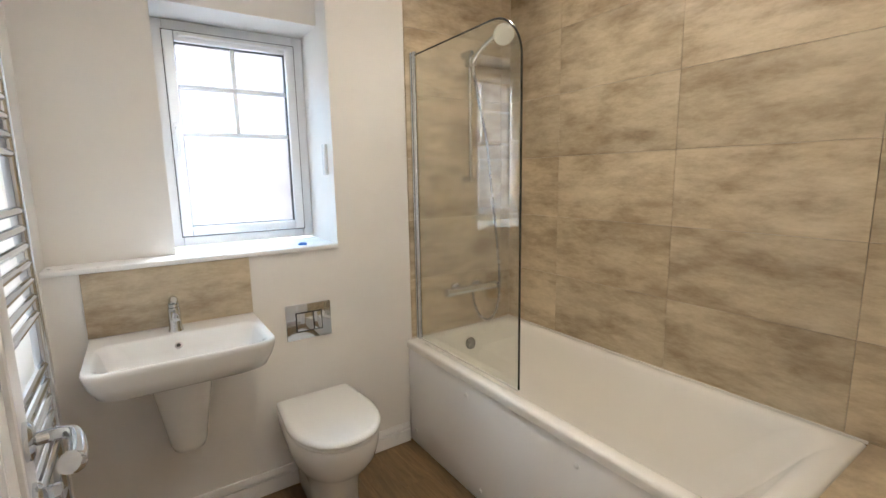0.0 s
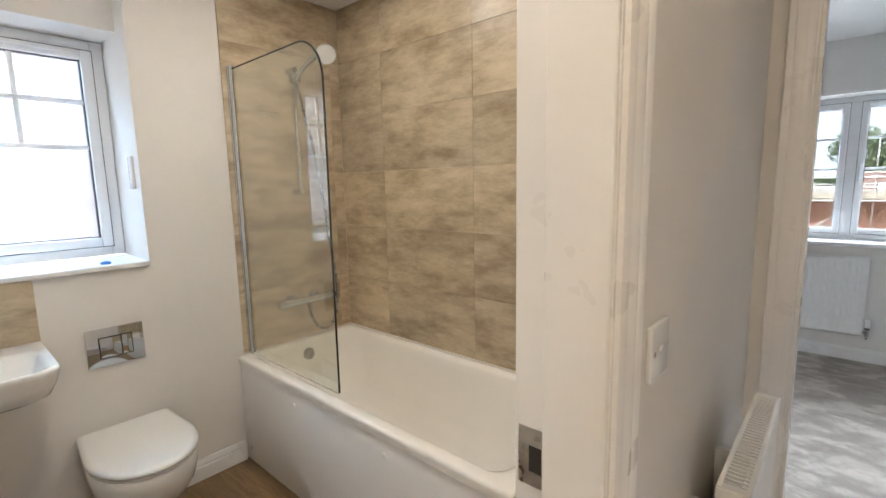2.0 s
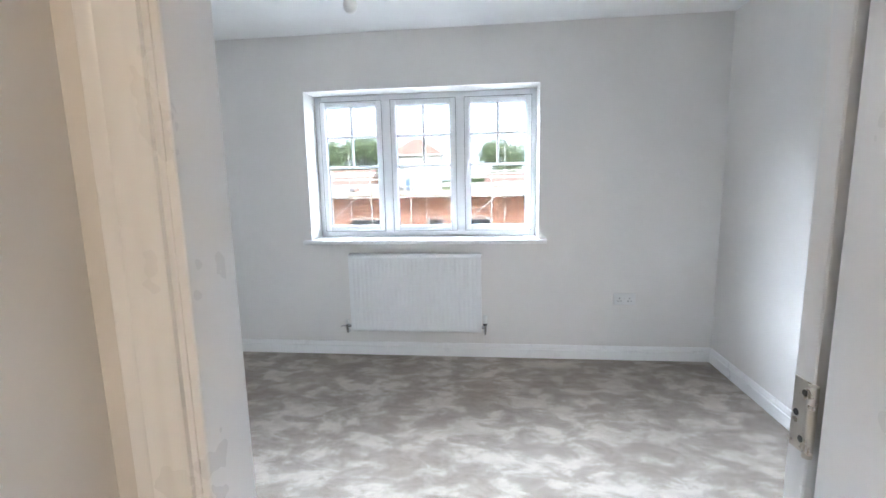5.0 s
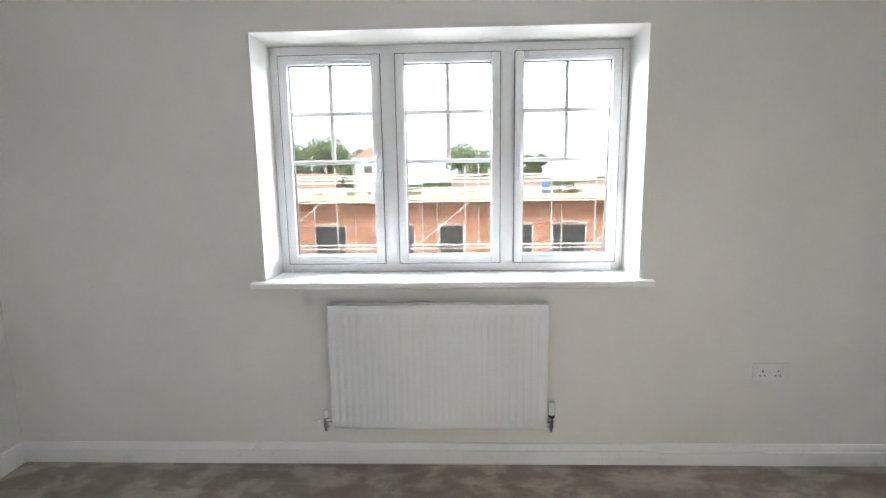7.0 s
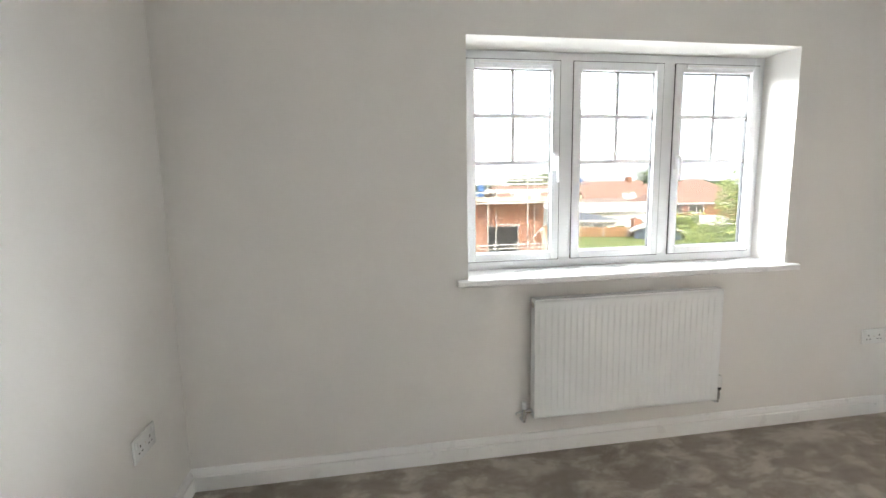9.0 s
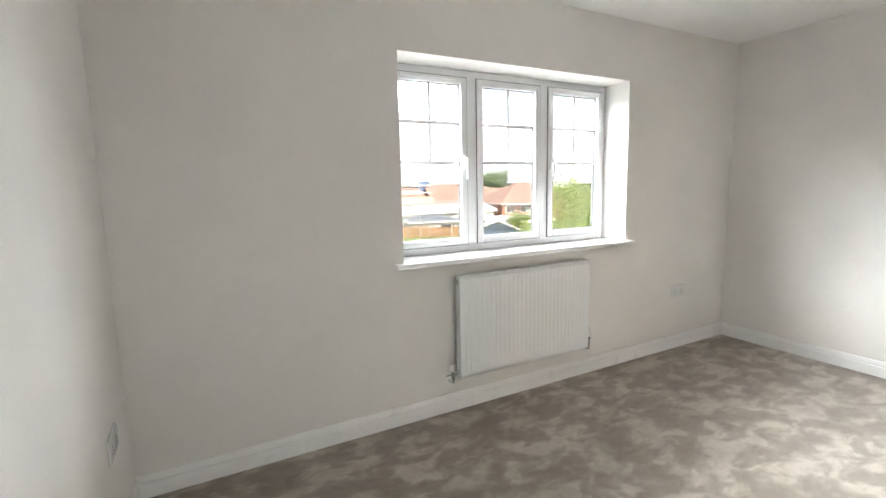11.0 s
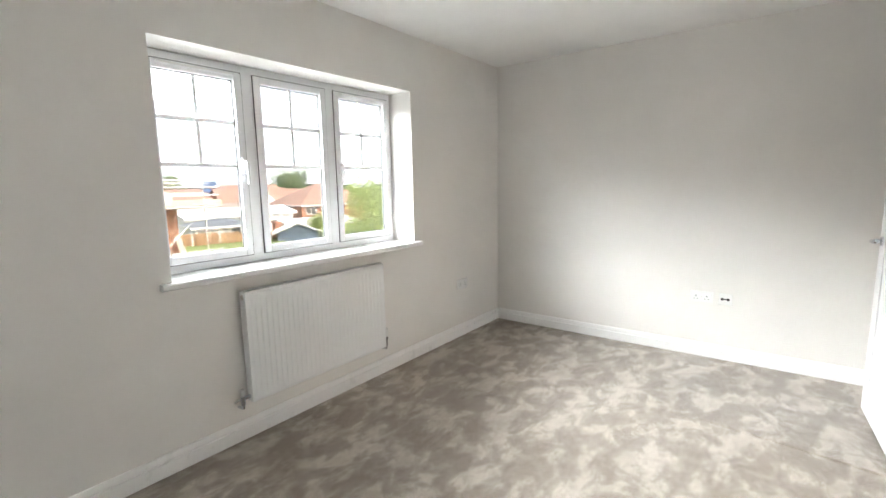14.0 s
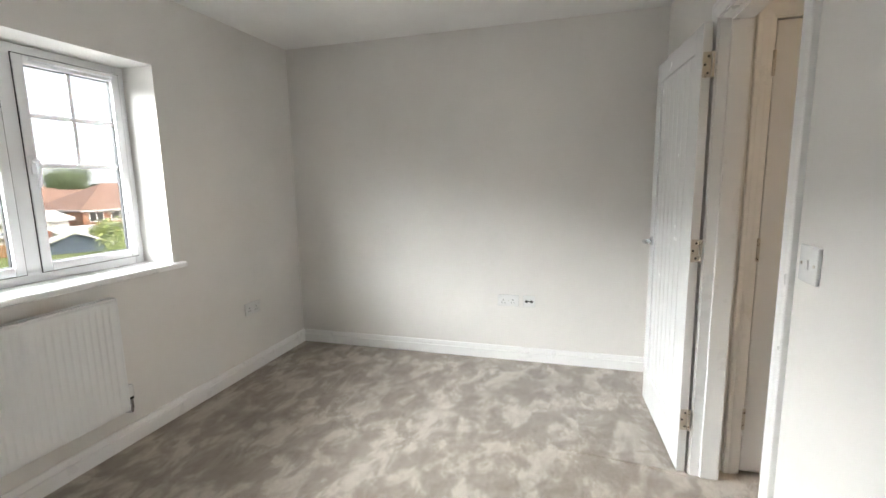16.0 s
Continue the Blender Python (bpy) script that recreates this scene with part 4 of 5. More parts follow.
part("spray_face", moved(lathe([(0, 0.012), (0.035, 0.010), (0.052, 0.0), (0.053, -0.012), (0.047, -0.02), (0, -0.021)]), Matrix.Translation((AX0 + 0.205, -0.150, 2.125)) @ pose(0, 0, 0, -25, -50, 0)), PLASTIC, head, "white round spray head")
hose = smooth_line([(mx + 0.005, -0.26, mz - 0.02), (mx + 0.015, -0.255, 0.70), (mx + 0.03, -0.225, 0.63), (mx + 0.035, -0.165, 0.605), (mx + 0.03, -0.105, 0.66), (mx + 0.03, -0.085, 0.80), (mx + 0.03, -0.10, 1.0), (mx + 0.03, -0.14, 1.3), (mx + 0.03, -0.18, 1.6), (mx + 0.02, -0.235, 1.85), (AX0 + 0.095, -0.262, 1.985)], 12)
part("hose", tube(hose, [0.0075 + (0.0006 if i % 2 else 0) for i in range(len(hose))], 10), HOSE, sh, "ribbed chrome shower hose")

# basin with half pedestal
bs = thing("wash_basin", "white wall-hung ceramic basin with half pedestal", "basin")
by0, by1, bx1 = -2.012, -1.438, -1.278


def basin_ring(a, f, z, r=0.06, x0=AX0 + 0.002):
    return round_rect(x0, bx1 - f, by0 + a, by1 - a, (0.004, r, r, 0.004), z, 8)


def bowl_ring(a, z, r):
    return round_rect(AX0 + 0.125 + a * 0.8, bx1 - 0.022 - a, by0 + 0.032 + a, by1 - 0.032 - a, r, z, 8)


rings = [basin_ring(0.11, 0.13, 0.722, 0.05), basin_ring(0.055, 0.065, 0.726, 0.065), basin_ring(0.026, 0.028, 0.744, 0.075), basin_ring(0.009, 0.010, 0.785, 0.075),
         basin_ring(0.002, 0.002, 0.825, 0.06), basin_ring(0.0, 0.0, 0.838, 0.06), basin_ring(0.003, 0.003, 0.845, 0.058),
         bowl_ring(-0.010, 0.8465, 0.05), bowl_ring(-0.004, 0.845, 0.05), bowl_ring(0.006, 0.835, 0.055), bowl_ring(0.022, 0.79, 0.07), bowl_ring(0.05, 0.745, 0.08), bowl_ring(0.09, 0.728, 0.07)]
part("bowl", loft(rings), CERAMIC, bs, smooth=60)


def ped_ring(y0, y1, x1, z, r):
    return round_rect(AX0 + 0.002, x1, y0, y1, (0.004, r, r, 0.004), z, 8)


part("half_pedestal", loft([ped_ring(-1.85, -1.625, -1.47, 0.728, 0.09), ped_ring(-1.835, -1.64, -1.485, 0.62, 0.085), ped_ring(-1.815, -1.66, -1.505, 0.50, 0.075), ped_ring(-1.80, -1.672, -1.52, 0.41, 0.06), ped_ring(-1.79, -1.682, -1.53, 0.385, 0.05), ped_ring(-1.77, -1.70, -1.56, 0.376, 0.03)][::-1]), CERAMIC, bs, smooth=60)
part("overflow_ring", moved(lathe([(0.007, 0), (0.013, 0), (0.0125, 0.003), (0.007, 0.003)]), Matrix.Translation((AX0 + 0.143, -1.737, 0.806)) @ pose(0, 0, 0, 0, 68, 0)), CHROME, bs)
# Flat dark disc coloured as the shade inside the overflow.
part("overflow_shade", moved(lathe([(0, 0), (0.0075, 0), (0.0075, 0.001), (0, 0.001)]), Matrix.Translation((AX0 + 0.143, -1.737, 0.806)) @ pose(0, 0, 0, 0, 68, 0)), DARKFILL, bs)
part("basin_waste", moved(lathe([(0, 0), (0.03, 0), (0.028, 0.005), (0, 0.006)]), Matrix.Translation((AX0 + 0.24, -1.737, 0.729))), CHROME, bs)
tap = thing("basin_tap", "chrome single-lever mixer tap on the basin", "tap", pose(AX0 + 0.075, -1.737, 0.8465))
part("tap_body", lathe([(0, 0), (0.026, 0), (0.025, 0.006), (0.022, 0.012), (0.0215, 0.085), (0.019, 0.092), (0, 0.092)]), CHROME, tap)
part("spout", tube(smooth_line([(0.0, 0, 0.062), (0.04, 0, 0.075), (0.085, 0, 0.078), (0.098, 0, 0.066)], 5), 0.0125, 14, flat=1.25), CHROME, tap)
part("tap_lever", tube(smooth_line([(0, 0, 0.092), (0, 0, 0.112), (0.03, 0, 0.128), (0.075, 0, 0.138)], 5), [0.020] * 5 + [0.016] * 5 + [0.011] * 6, 14), CHROME, tap)

# toilet
wc = thing("toilet", "white back-to-wall ceramic toilet with closed lid", "toilet", pose(AX0, -1.210, FB))


def d_ring(x0, L, hw, z, n=28, sq=2.15):
    """A D-shaped ring: straight back at x0, rounded front at x = L."""
    out = [(x0, -hw * 0.90, z), (x0, hw * 0.90, z)]
    xm = L - hw * 1.35
    for k in range(n + 1):
        a = radians(90 - 180 * k / n)
        c, s = math.cos(a), math.sin(a)
        out.append((xm + (L - xm) * (abs(c) ** (2 / sq)), hw * (1 if s > 0 else -1) * abs(s) ** (2 / sq), z))
    return out


sec = [(0.372, 0.098, 0.0), (0.374, 0.10, 0.012), (0.374, 0.104, 0.12), (0.392, 0.115, 0.19), (0.445, 0.150, 0.235), (0.488, 0.174, 0.29), (0.508, 0.183, 0.345), (0.512, 0.185, 0.395), (0.506, 0.180, 0.401)]
part("pan", loft([d_ring(0.003, L, hw, z) for L, hw, z in sec]), CERAMIC, wc, smooth=60)
part("seat", loft([d_ring(0.05, L, hw, z) for L, hw, z in ((0.508, 0.180, 0.403), (0.514, 0.184, 0.406), (0.514, 0.184, 0.415), (0.508, 0.180, 0.418))]), PLASTIC, wc, smooth=60)
part("lid", loft([d_ring(0.035, L, hw, z) for L, hw, z in ((0.518, 0.186, 0.4195), (0.524, 0.191, 0.423), (0.525, 0.192, 0.432), (0.519, 0.187, 0.441), (0.495, 0.168, 0.4445), (0.44, 0.13, 0.4455))]), PLASTIC, wc, "glossy white closed lid", smooth=60)
for s in (-1, 1):
    part("lid_hinge", tube([(0.045, s * 0.06, 0.42), (0.045, s * 0.095, 0.42)], 0.010, 12), CHROME, wc)
fl = thing("flush_plate", "chrome dual-flush plate on the wall above the toilet", "flush plate", pose(AX0, -1.202, 0.763, 0, 0, 90))
part("plate", boxed(-0.105, 0.105, -0.012, 0, -0.083, 0.083, bevel=0.003), CHROME, fl)
part("surround", boxed(-0.062, 0.062, -0.0135, -0.0115, -0.046, 0.046), DARKFILL, fl)
part("large_button", boxed(-0.058, 0.018, -0.017, -0.012, -0.042, 0.042, bevel=0.002), CHROME, fl)
part("small_button", boxed(0.022, 0.058, -0.017, -0.012, -0.042, 0.042, bevel=0.002), CHROME, fl)

# towel rail
tr = thing("towel_rail", "chrome ladder towel rail on the bathroom wall", "towel rail", pose(-1.10, AY0, 0))
for x in (0.0, 0.50):
    part("upright", boxed(x - 0.015, x + 0.015, 0.055, 0.085, 0.42, 1.98, bevel=0.012, seg=3), CHROME, tr)
zz = 0.46
for count in (5, 6, 7, 8):
    for k in range(count):
        rz = zz + k * 0.042
        part("rung", tube([(0.005, 0.072, rz), (0.495, 0.072, rz)], 0.0105, 10), CHROME, tr)
    zz += count * 0.042 + 0.09
for x in (0.02, 0.48):
    for z in (0.6, 1.8):
        part("wall_bracket", tube([(x, 0.0, z), (x, 0.06, z)], 0.012, 10), CHROME, tr)

# recessed downlights in the bathroom ceiling
for sx, sy in SPOTS:
    dl = thing("downlight", "white recessed ceiling downlight", "downlight", pose(sx, sy, H), group="bathroom downlights")
    part("bezel", lathe([(0.034, 0.004), (0.034, -0.002), (0.042, -0.005), (0.046, -0.001), (0.046, 0.004)]), PLASTIC, dl)

# ---- wall tiles, floor planks ----
TW, TH = 0.6265, 0.315


def tile_wall(parent, u0, u1, zs, us, at):
    """Tiles over a wall rectangle, each an object; at(u0, u1, z0, z1) gives the box."""
    for a, b in zip(us, us[1:]):
        for c, d in zip(zs, zs[1:]):
            a1, b1, c1, d1 = a + 0.0007, b - 0.0007, c + 0.0007, d - 0.0007
            part("tile", boxed(*at(a1, b1, c1, d1), bevel=0.0007, seg=1), TILE, parent)


zs = [0.248, 0.563, 0.878, 1.193, 1.508, 1.823, 2.138, H]
north = solid("tile_backing_north", boxed(AX0, AX1, AY1 + 0.009, 0.0595, 0.25, H), GROUT, "beige grout behind the bath wall tiles", "wall tiling", kind="structure")
tile_wall(north, 0, 0, zs, [AX0 + 0.0105, -1.314, -0.687, -0.0605, AX1], lambda a, b, c, d: (a, b, AY1, AY1 + 0.0095, c, d))
west = solid("tile_backing_west", boxed(AX0, AX0 + 0.003, -0.652, AY1 + 0.008, 0.515, H), GROUT, "beige grout behind the shower wall tiles", "wall tiling", kind="structure")
tile_wall(west, 0, 0, zs[1:], [-0.652, -0.0255, AY1 - 0.0005], lambda a, b, c, d: (AX0 + 0.0025, AX0 + 0.0105, a, b, c, d))
east = solid("tile_backing_east", boxed(AX1 - 0.003, AX1, -0.69, AY1 - 0.001, 0.57, H), GROUT, "beige grout behind the bath end tiles", "wall tiling", kind="structure")
tile_wall(east, 0, 0, zs[1:], [-0.69, -0.0635, AY1 - 0.0005], lambda a, b, c, d: (AX1 - 0.0105, AX1 - 0.0025, a, b, c + (0.01 if c < 0.6 else 0), d))
splash = solid("splashback_tile", boxed(AX0 + 0.0005, AX0 + 0.010, -2.012, -1.441, 0.848, LZ - 0.021, bevel=0.0015), TILE, "beige stone-effect tile splashback above the basin", "splashback", kind="structure")
shelf = solid("bath_end_ledge", boxed(0.004, AX1 - 0.001, -0.676, AY1 - 0.001, FB + 0.001, 0.548), GROUT, "tiled boxed ledge at the end of the bath", "ledge", kind="structure")
part("tile", boxed(0.003, AX1 - 0.012, -0.688, AY1 - 0.002, 0.548, 0.558, bevel=0.0015), TILE, shelf)
part("tile", boxed(0.003, AX1 - 0.002, -0.686, -0.6765, 0.236, 0.547, bevel=0.0015), TILE, shelf)
part("tile", boxed(0.003, AX1 - 0.002, -0.686, -0.6765, FB + 0.002, 0.233, bevel=0.0015), TILE, shelf)
floor_b = solid("floor_bathroom", boxed(-2.0, 0.355, AY0 + 0.001, -0.66, FB - 0.0115, FB - 0.003), VINYL, "brown wood-effect vinyl plank floor", "floor", kind="structure")
yy, row = AY0 + 0.002, 0
while yy < -0.66:
    xx = AX0 - 0.6 * ((row * 0.37) % 1.0)
    while xx < 0.36:
        a, b = max(xx, AX0 - 0.001), min(xx + 0.914, 0.36)
        if b > a + 0.01:
            part("plank", boxed(a + 0.0005, b - 0.0005, yy + 0.0005, min(yy + 0.152, -0.66) - 0.0005, FB - 0.003, FB, bevel=0.0006, seg=1), VINYL, floor_b)
        xx += 0.914
    yy += 0.152
    row += 1
solid("threshold_strip", prism([(0.33, FB), (0.385, FB), (0.385, 0.002), (0.378, 0.007), (0.345, 0.007), (0.33, -0.01)], BD0 + 0.03, BD1 - 0.03, "y"), STEEL, "satin metal threshold strip at the bathroom door", "threshold", kind="structure")


# ---- outdoors, seen through the bedroom window ----
GZ = -3.4
gm = bmesh.new()
add_box(gm, -600, 600, 3.4, 900, GZ - 1, GZ)
add_box(gm, -600, 600, -300, 3.4, GZ - 1, GZ)
solid("ground", gm, GRASS, "rough grass and bare earth of the building plot", "ground", kind="structure")
solid("pavement", boxed(-40, 9.5, 8, 24, GZ, GZ + 0.02), TARMAC, "pale concrete yard before the new house", "pavement", kind="structure")

# long brick house with window openings
hb = thing("brick_house", "unfinished orange brick house behind scaffolding", "house")
hy, hx0, hx1, ez = 24.8, -26.0, 8.55, 0.50
opens = [(6.28, 1.8), (3.95, 0.9), (0.1, 1.34), (-2.3, 0.9), (-6.35, 1.72), (-9.2, 0.95), (-12.0, 1.4), (-15.0, 0.95), (-19.0, 1.75)]
bm = bmesh.new()
edges = sorted((c - w / 2, c + w / 2) for c, w in opens)
xx = hx0
for a, b in edges:
    add_box(bm, xx, a, hy, hy + 0.3, GZ, ez)
    add_box(bm, a, b, hy, hy + 0.3, GZ, -2.5)
    add_box(bm, a, b, hy, hy + 0.3, -0.82, ez)
    xx = b
add_box(bm, xx, hx1, hy, hy + 0.3, GZ, ez)
add_box(bm, hx1 - 0.3, hx1, hy + 0.3, hy + 9, GZ, ez)
add_box(bm, hx0, hx0 + 0.3, hy + 0.3, hy + 9, GZ, ez)
add_box(bm, hx0, hx1, hy + 8.7, hy + 9, GZ, ez)
part("wall", bm, BRICK, hb, smooth=0)
part("inner_floor", boxed(hx0 + 0.3, hx1 - 0.3, hy + 0.3, hy + 8.7, ez - 0.3, ez - 0.05), BOARD, hb)
# Dark slab added behind the openings, coloured as the unlit inside.
part("inner_shade_wall", boxed(hx0 + 0.3, hx1 - 0.3, hy + 3, hy + 3.2, GZ, ez - 0.3), DARKPANE, hb)
for a, b in edges:
    w = part("window", ring_frame(bmesh.new(), a, b, -2.5, -0.82, 0.06, hy + 0.10, hy + 0.17, 0), UPVC, hb)
    arch = bmesh.new()
    n = 10
    for k in range(n):
        t0, t1 = k / n, (k + 1) / n
        za, zb = -0.84 + 0.10 * math.sin(math.pi * t0), -0.84 + 0.10 * math.sin(math.pi * t1)
        add_prism(arch, [(a + (b - a) * t0, za), (a + (b - a) * t1, zb), (a + (b - a) * t1, zb + 0.05), (a + (b - a) * t0, za + 0.05)], hy - 0.02, hy + 0.1)
    part("lintel", arch, BLOCK, w, "pale arched lintel")
    # Opaque dark sheet painted as the shade within the opening.
    part("opening_shade", boxed(a + 0.06, b - 0.06, hy + 0.13, hy + 0.14, -2.44, -0.88), DARKPANE, w)

# scaffolding in front of it
sc = thing("scaffolding", "galvanised scaffolding with boarded lift along a brick house", "scaffolding")
sy = hy - 1.1
for k in range(17):
    x = -25 + 2.15 * k
    if x < 10:
        part("standard", tube([(x, sy, GZ), (x, sy, 2.15)], 0.035, 8), SCAFF, sc)
        part("transom", tube([(x, sy - 0.15, 0.50), (x, hy + 0.1, 0.50)], 0.03, 8), SCAFF, sc)
for k in range(16):
    x = -24.3 + 2.15 * k
    if x < 9.5:
        part("standard", tube([(x, hy - 0.18, GZ), (x + 0.02, hy - 0.18, 2.6 + 0.5 * math.sin(k * 2.7))], 0.03, 8), SCAFF, sc)
        part("coupler", boxed(x - 0.06, x + 0.06, hy - 0.26, hy - 0.10, -1.76, -1.66, bevel=0.02), SCAFF, sc)
for z in (1.12, 1.62):
    part("ledger", tube([(-26, hy - 0.15, z), (9.8, hy - 0.15, z)], 0.028, 8), SCAFF, sc)
for z in (0.46, 1.02, 1.42, 1.75, -1.72):
    part("ledger", tube([(-26, sy, z), (10.2, sy, z)], 0.032, 8), SCAFF, sc)
part("ledger", tube([(-26, sy + 0.1, -1.92), (10.2, sy + 0.1, -1.92)], 0.025, 8), SCAFF, sc)
for k in range(16):
    part("board", boxed(-26 + 2.27 * k, -26 + 2.27 * k + 2.25, sy, hy, 0.54, 0.58), BOARD, sc)
    part("toe_board", boxed(-26 + 2.27 * k, -26 + 2.27 * k + 2.25, sy + 0.04, sy + 0.08, 0.58, 0.80), BOARD, sc)
for x0, x1 in ((-1.55, 1.0), (-9, -6.5), (7.2, 9.4)):
    part("brace", tube([(x0, sy - 0.06, -1.7), (x1, sy - 0.06, 0.40)], 0.03, 8), SCAFF, sc)
for x in (-3.6, -1.8, 4.9, 6.9, -12.5):
    part("putlog", tube([(x - 0.5, sy - 0.4, -1.85), (x + 0.1, hy, -1.7)], 0.025, 6), SCAFF, sc)
for k in range(12):
    x = -22 + 2.6 * k + 0.5 * math.sin(k * 3.1)
    st = solid("block_stack", boxed(x, x + 1.5 + 0.4 * math.sin(k * 1.7), hy - 0.35, hy + 0.55, 0.58, 1.05 + 0.14 * math.sin(k * 2.3), bevel=0.03), BLOCK, "stack of pale blocks on the scaffold boards", "block stack", "block stacks")
for k in range(8):
    x = -18 + 3.4 * k
    solid("wall_bracket", boxed(x, x + 0.16, hy + 0.6, hy + 0.75, 0.50, 1.2), DARKPANE, "dark steel post on the unfinished wall", "post", "posts on the wall")
for x in (-3.8, 4.7):
    solid("blue_container", boxed(x, x + 0.32, hy - 0.75, hy - 0.45, 0.585, 1.5, bevel=0.05), BLUEWRAP, "tall blue plastic container on the scaffold boards", "container", "blue containers")
solid("leaning_board", moved(boxed(-0.14, 0.14, -0.03, 0.03, 0, 1.9), pose(8.65, 24.1, -2.75, -8, -12, 0)), BOARD, "pale timber board leaning on the scaffold", "board")


def gable_house(label, x, y, w, d, eave, ridge, rot, wallm, roofm, lights=(), name="house", dormer=False, chimney=True, windows=()):
    """A house with a pitched roof: ridge along its local x."""
    h = thing(name, label, name.replace("_", " "), pose(x, y, 0, 0, 0, rot))
    bm = boxed(-w / 2, w / 2, -d / 2, d / 2, GZ, eave)
    for s in (-1, 1):
        add_prism(bm, [(-d / 2, eave), (d / 2, eave), (0, ridge)], s * w / 2 - 0.1, s * w / 2 + 0.1, "x")
    part("wall", bm, wallm, h, smooth=0)
    rf = bmesh.new()
    over, dz = 0.4, (ridge - eave) / (d / 2)
    for s in (-1, 1):
        add_prism(rf, [(0, ridge + 0.12), (s * (d / 2 + over), eave - over * dz + 0.12), (s * (d / 2 + over), eave - over * dz), (0, ridge)], -w / 2 - 0.35, w / 2 + 0.35, "x")
    roof = part("roof", rf, roofm, h, smooth=0)
    part("bargeboard", boxed(-w / 2 - 0.36, w / 2 + 0.36, -d / 2 - over - 0.04, -d / 2 - over + 0.02, eave - over * dz - 0.16, eave - over * dz + 0.04), RENDERED, h)
    for lx, f in lights:
        ym, zm = -f * d / 2, ridge - f * (ridge - eave) + 0.16
        ang = math.degrees(math.atan(dz))
        rl = part("roof_light", moved(ring_frame(bmesh.new(), -0.45, 0.45, -0.7, 0.7, 0.09, -0.05, 0.05, 0), pose(lx, ym, zm, ang - 90, 0, 0)), RENDERED, h, "pale roof window frame")
        part("pane", moved(boxed(-0.36, 0.36, -0.01, 0.01, -0.61, 0.61), pose(lx, ym, zm, ang - 90, 0, 0)), RENDERED, rl)
    if chimney:
        part("chimney", boxed(w * 0.3, w * 0.3 + 0.9, -0.45, 0.45, ridge - 0.6, ridge + 0.9), BRICK, roof)
    for wx, wz, ww, wh in windows:
        wn = part("window", ring_frame(bmesh.new(), wx, wx + ww, wz, wz + wh, 0.09, -d / 2 - 0.06, -d / 2 + 0.02, 0), RENDERED, h)
        part("pane", boxed(wx + 0.09, wx + ww - 0.09, -d / 2 - 0.03, -d / 2 - 0.02, wz + 0.09, wz + wh - 0.09), DARKPANE, wn)
    return h


def hip_house(label, x, y, w, d, eave, ridge, rot, wallm, roofm, windows=(), name="house"):
    """A house with a hipped roof: ridge along its local x."""
    h = thing(name, label, name, pose(x, y, 0, 0, 0, rot))
    part("wall", boxed(-w / 2, w / 2, -d / 2, d / 2, GZ, eave), wallm, h, smooth=0)
    rf, o, r = bmesh.new(), 0.35, max(0.3, (w - d) / 2)
    low = [rf.verts.new(q) for q in ((-w / 2 - o, -d / 2 - o, eave), (w / 2 + o, -d / 2 - o, eave), (w / 2 + o, d / 2 + o, eave), (-w / 2 - o, d / 2 + o, eave))]
    top = [rf.verts.new((-r, 0, ridge)), rf.verts.new((r, 0, ridge))]
    for q in ((low[0], low[1], top[1], top[0]), (low[1], low[2], top[1]), (low[2], low[3], top[0], top[1]), (low[3], low[0], top[0]), low[::-1]):
        rf.faces.new(q)
    part("roof", rf, roofm, h, smooth=0)
    fa = bmesh.new()
    for x0, x1, y0, y1 in ((-w / 2 - o, w / 2 + o, -d / 2 - o - 0.03, -d / 2 - o), (-w / 2 - o - 0.03, -w / 2 - o, -d / 2 - o, d / 2 + o)):
        add_box(fa, x0, x1, y0, y1, eave - 0.16, eave + 0.02)
    part("fascia", fa, RENDERED, h, "white fascia board")
    for wx, wz, ww, wh in windows:
        wn = part("window", ring_frame(bmesh.new(), wx, wx + ww, wz, wz + wh, 0.12, -d / 2 - 0.06, -d / 2 + 0.02, 0), RENDERED, h)
        part("mullion", boxed(wx + ww / 2 - 0.06, wx + ww / 2 + 0.06, -d / 2 - 0.06, -d / 2 + 0.0, wz + 0.12, wz + wh - 0.12), RENDERED, wn)
        part("pane", boxed(wx + 0.12, wx + ww - 0.12, -d / 2 - 0.03, -d / 2 - 0.02, wz + 0.12, wz + wh - 0.12), DARKPANE, wn)
    return h


gable_house("red tiled house with four pale roof windows beyond the gardens", 34.6, 63, 10.5, 9.0, -3.1, 1.15, 0, BRICK, ROOFRED, ((0.75, 0.42), (1.95, 0.42), (0.85, 0.72), (2.05, 0.72)), chimney=False)
gable_house("red tiled wing with one roof window beyond the gardens", 46.0, 69, 9, 8, -2.4, 0.9, 0, BRICK, ROOFRED, ((-1.2, 0.45),), chimney=False)
hip_house("hipped red tiled brick house with white windows", 40.6, 54.5, 11.5, 9.5, -1.1, 1.75, -8, BRICK, ROOFRED, ((-5.2, -2.35, 1.5, 1.05), (-3.0, -2.35, 1.9, 1.05)))
gable_house("long red tiled house beyond the gardens", 45.0, 84, 15, 10, -2.2, 1.75, 6, RENDERED, ROOFRED)
gable_house("red tiled house behind the building site", 21.5, 62, 11, 9, -1.0, 1.15, 4, BRICK, ROOFRED, chimney=False)
gable_house("low brown tiled roof behind the white building", 26.0, 57.5, 13, 7, -2.0, -0.65, 0, RENDERED, ROOFBROWN, (), chimney=False)
hip_house("pale hipped house with orange roof beyond the building site", -9.4, 62, 6.5, 5.5, 4.6, 6.8, 4, RENDERED, ROOFRED, ((-2.2, 2.6, 1.2, 1.1),))
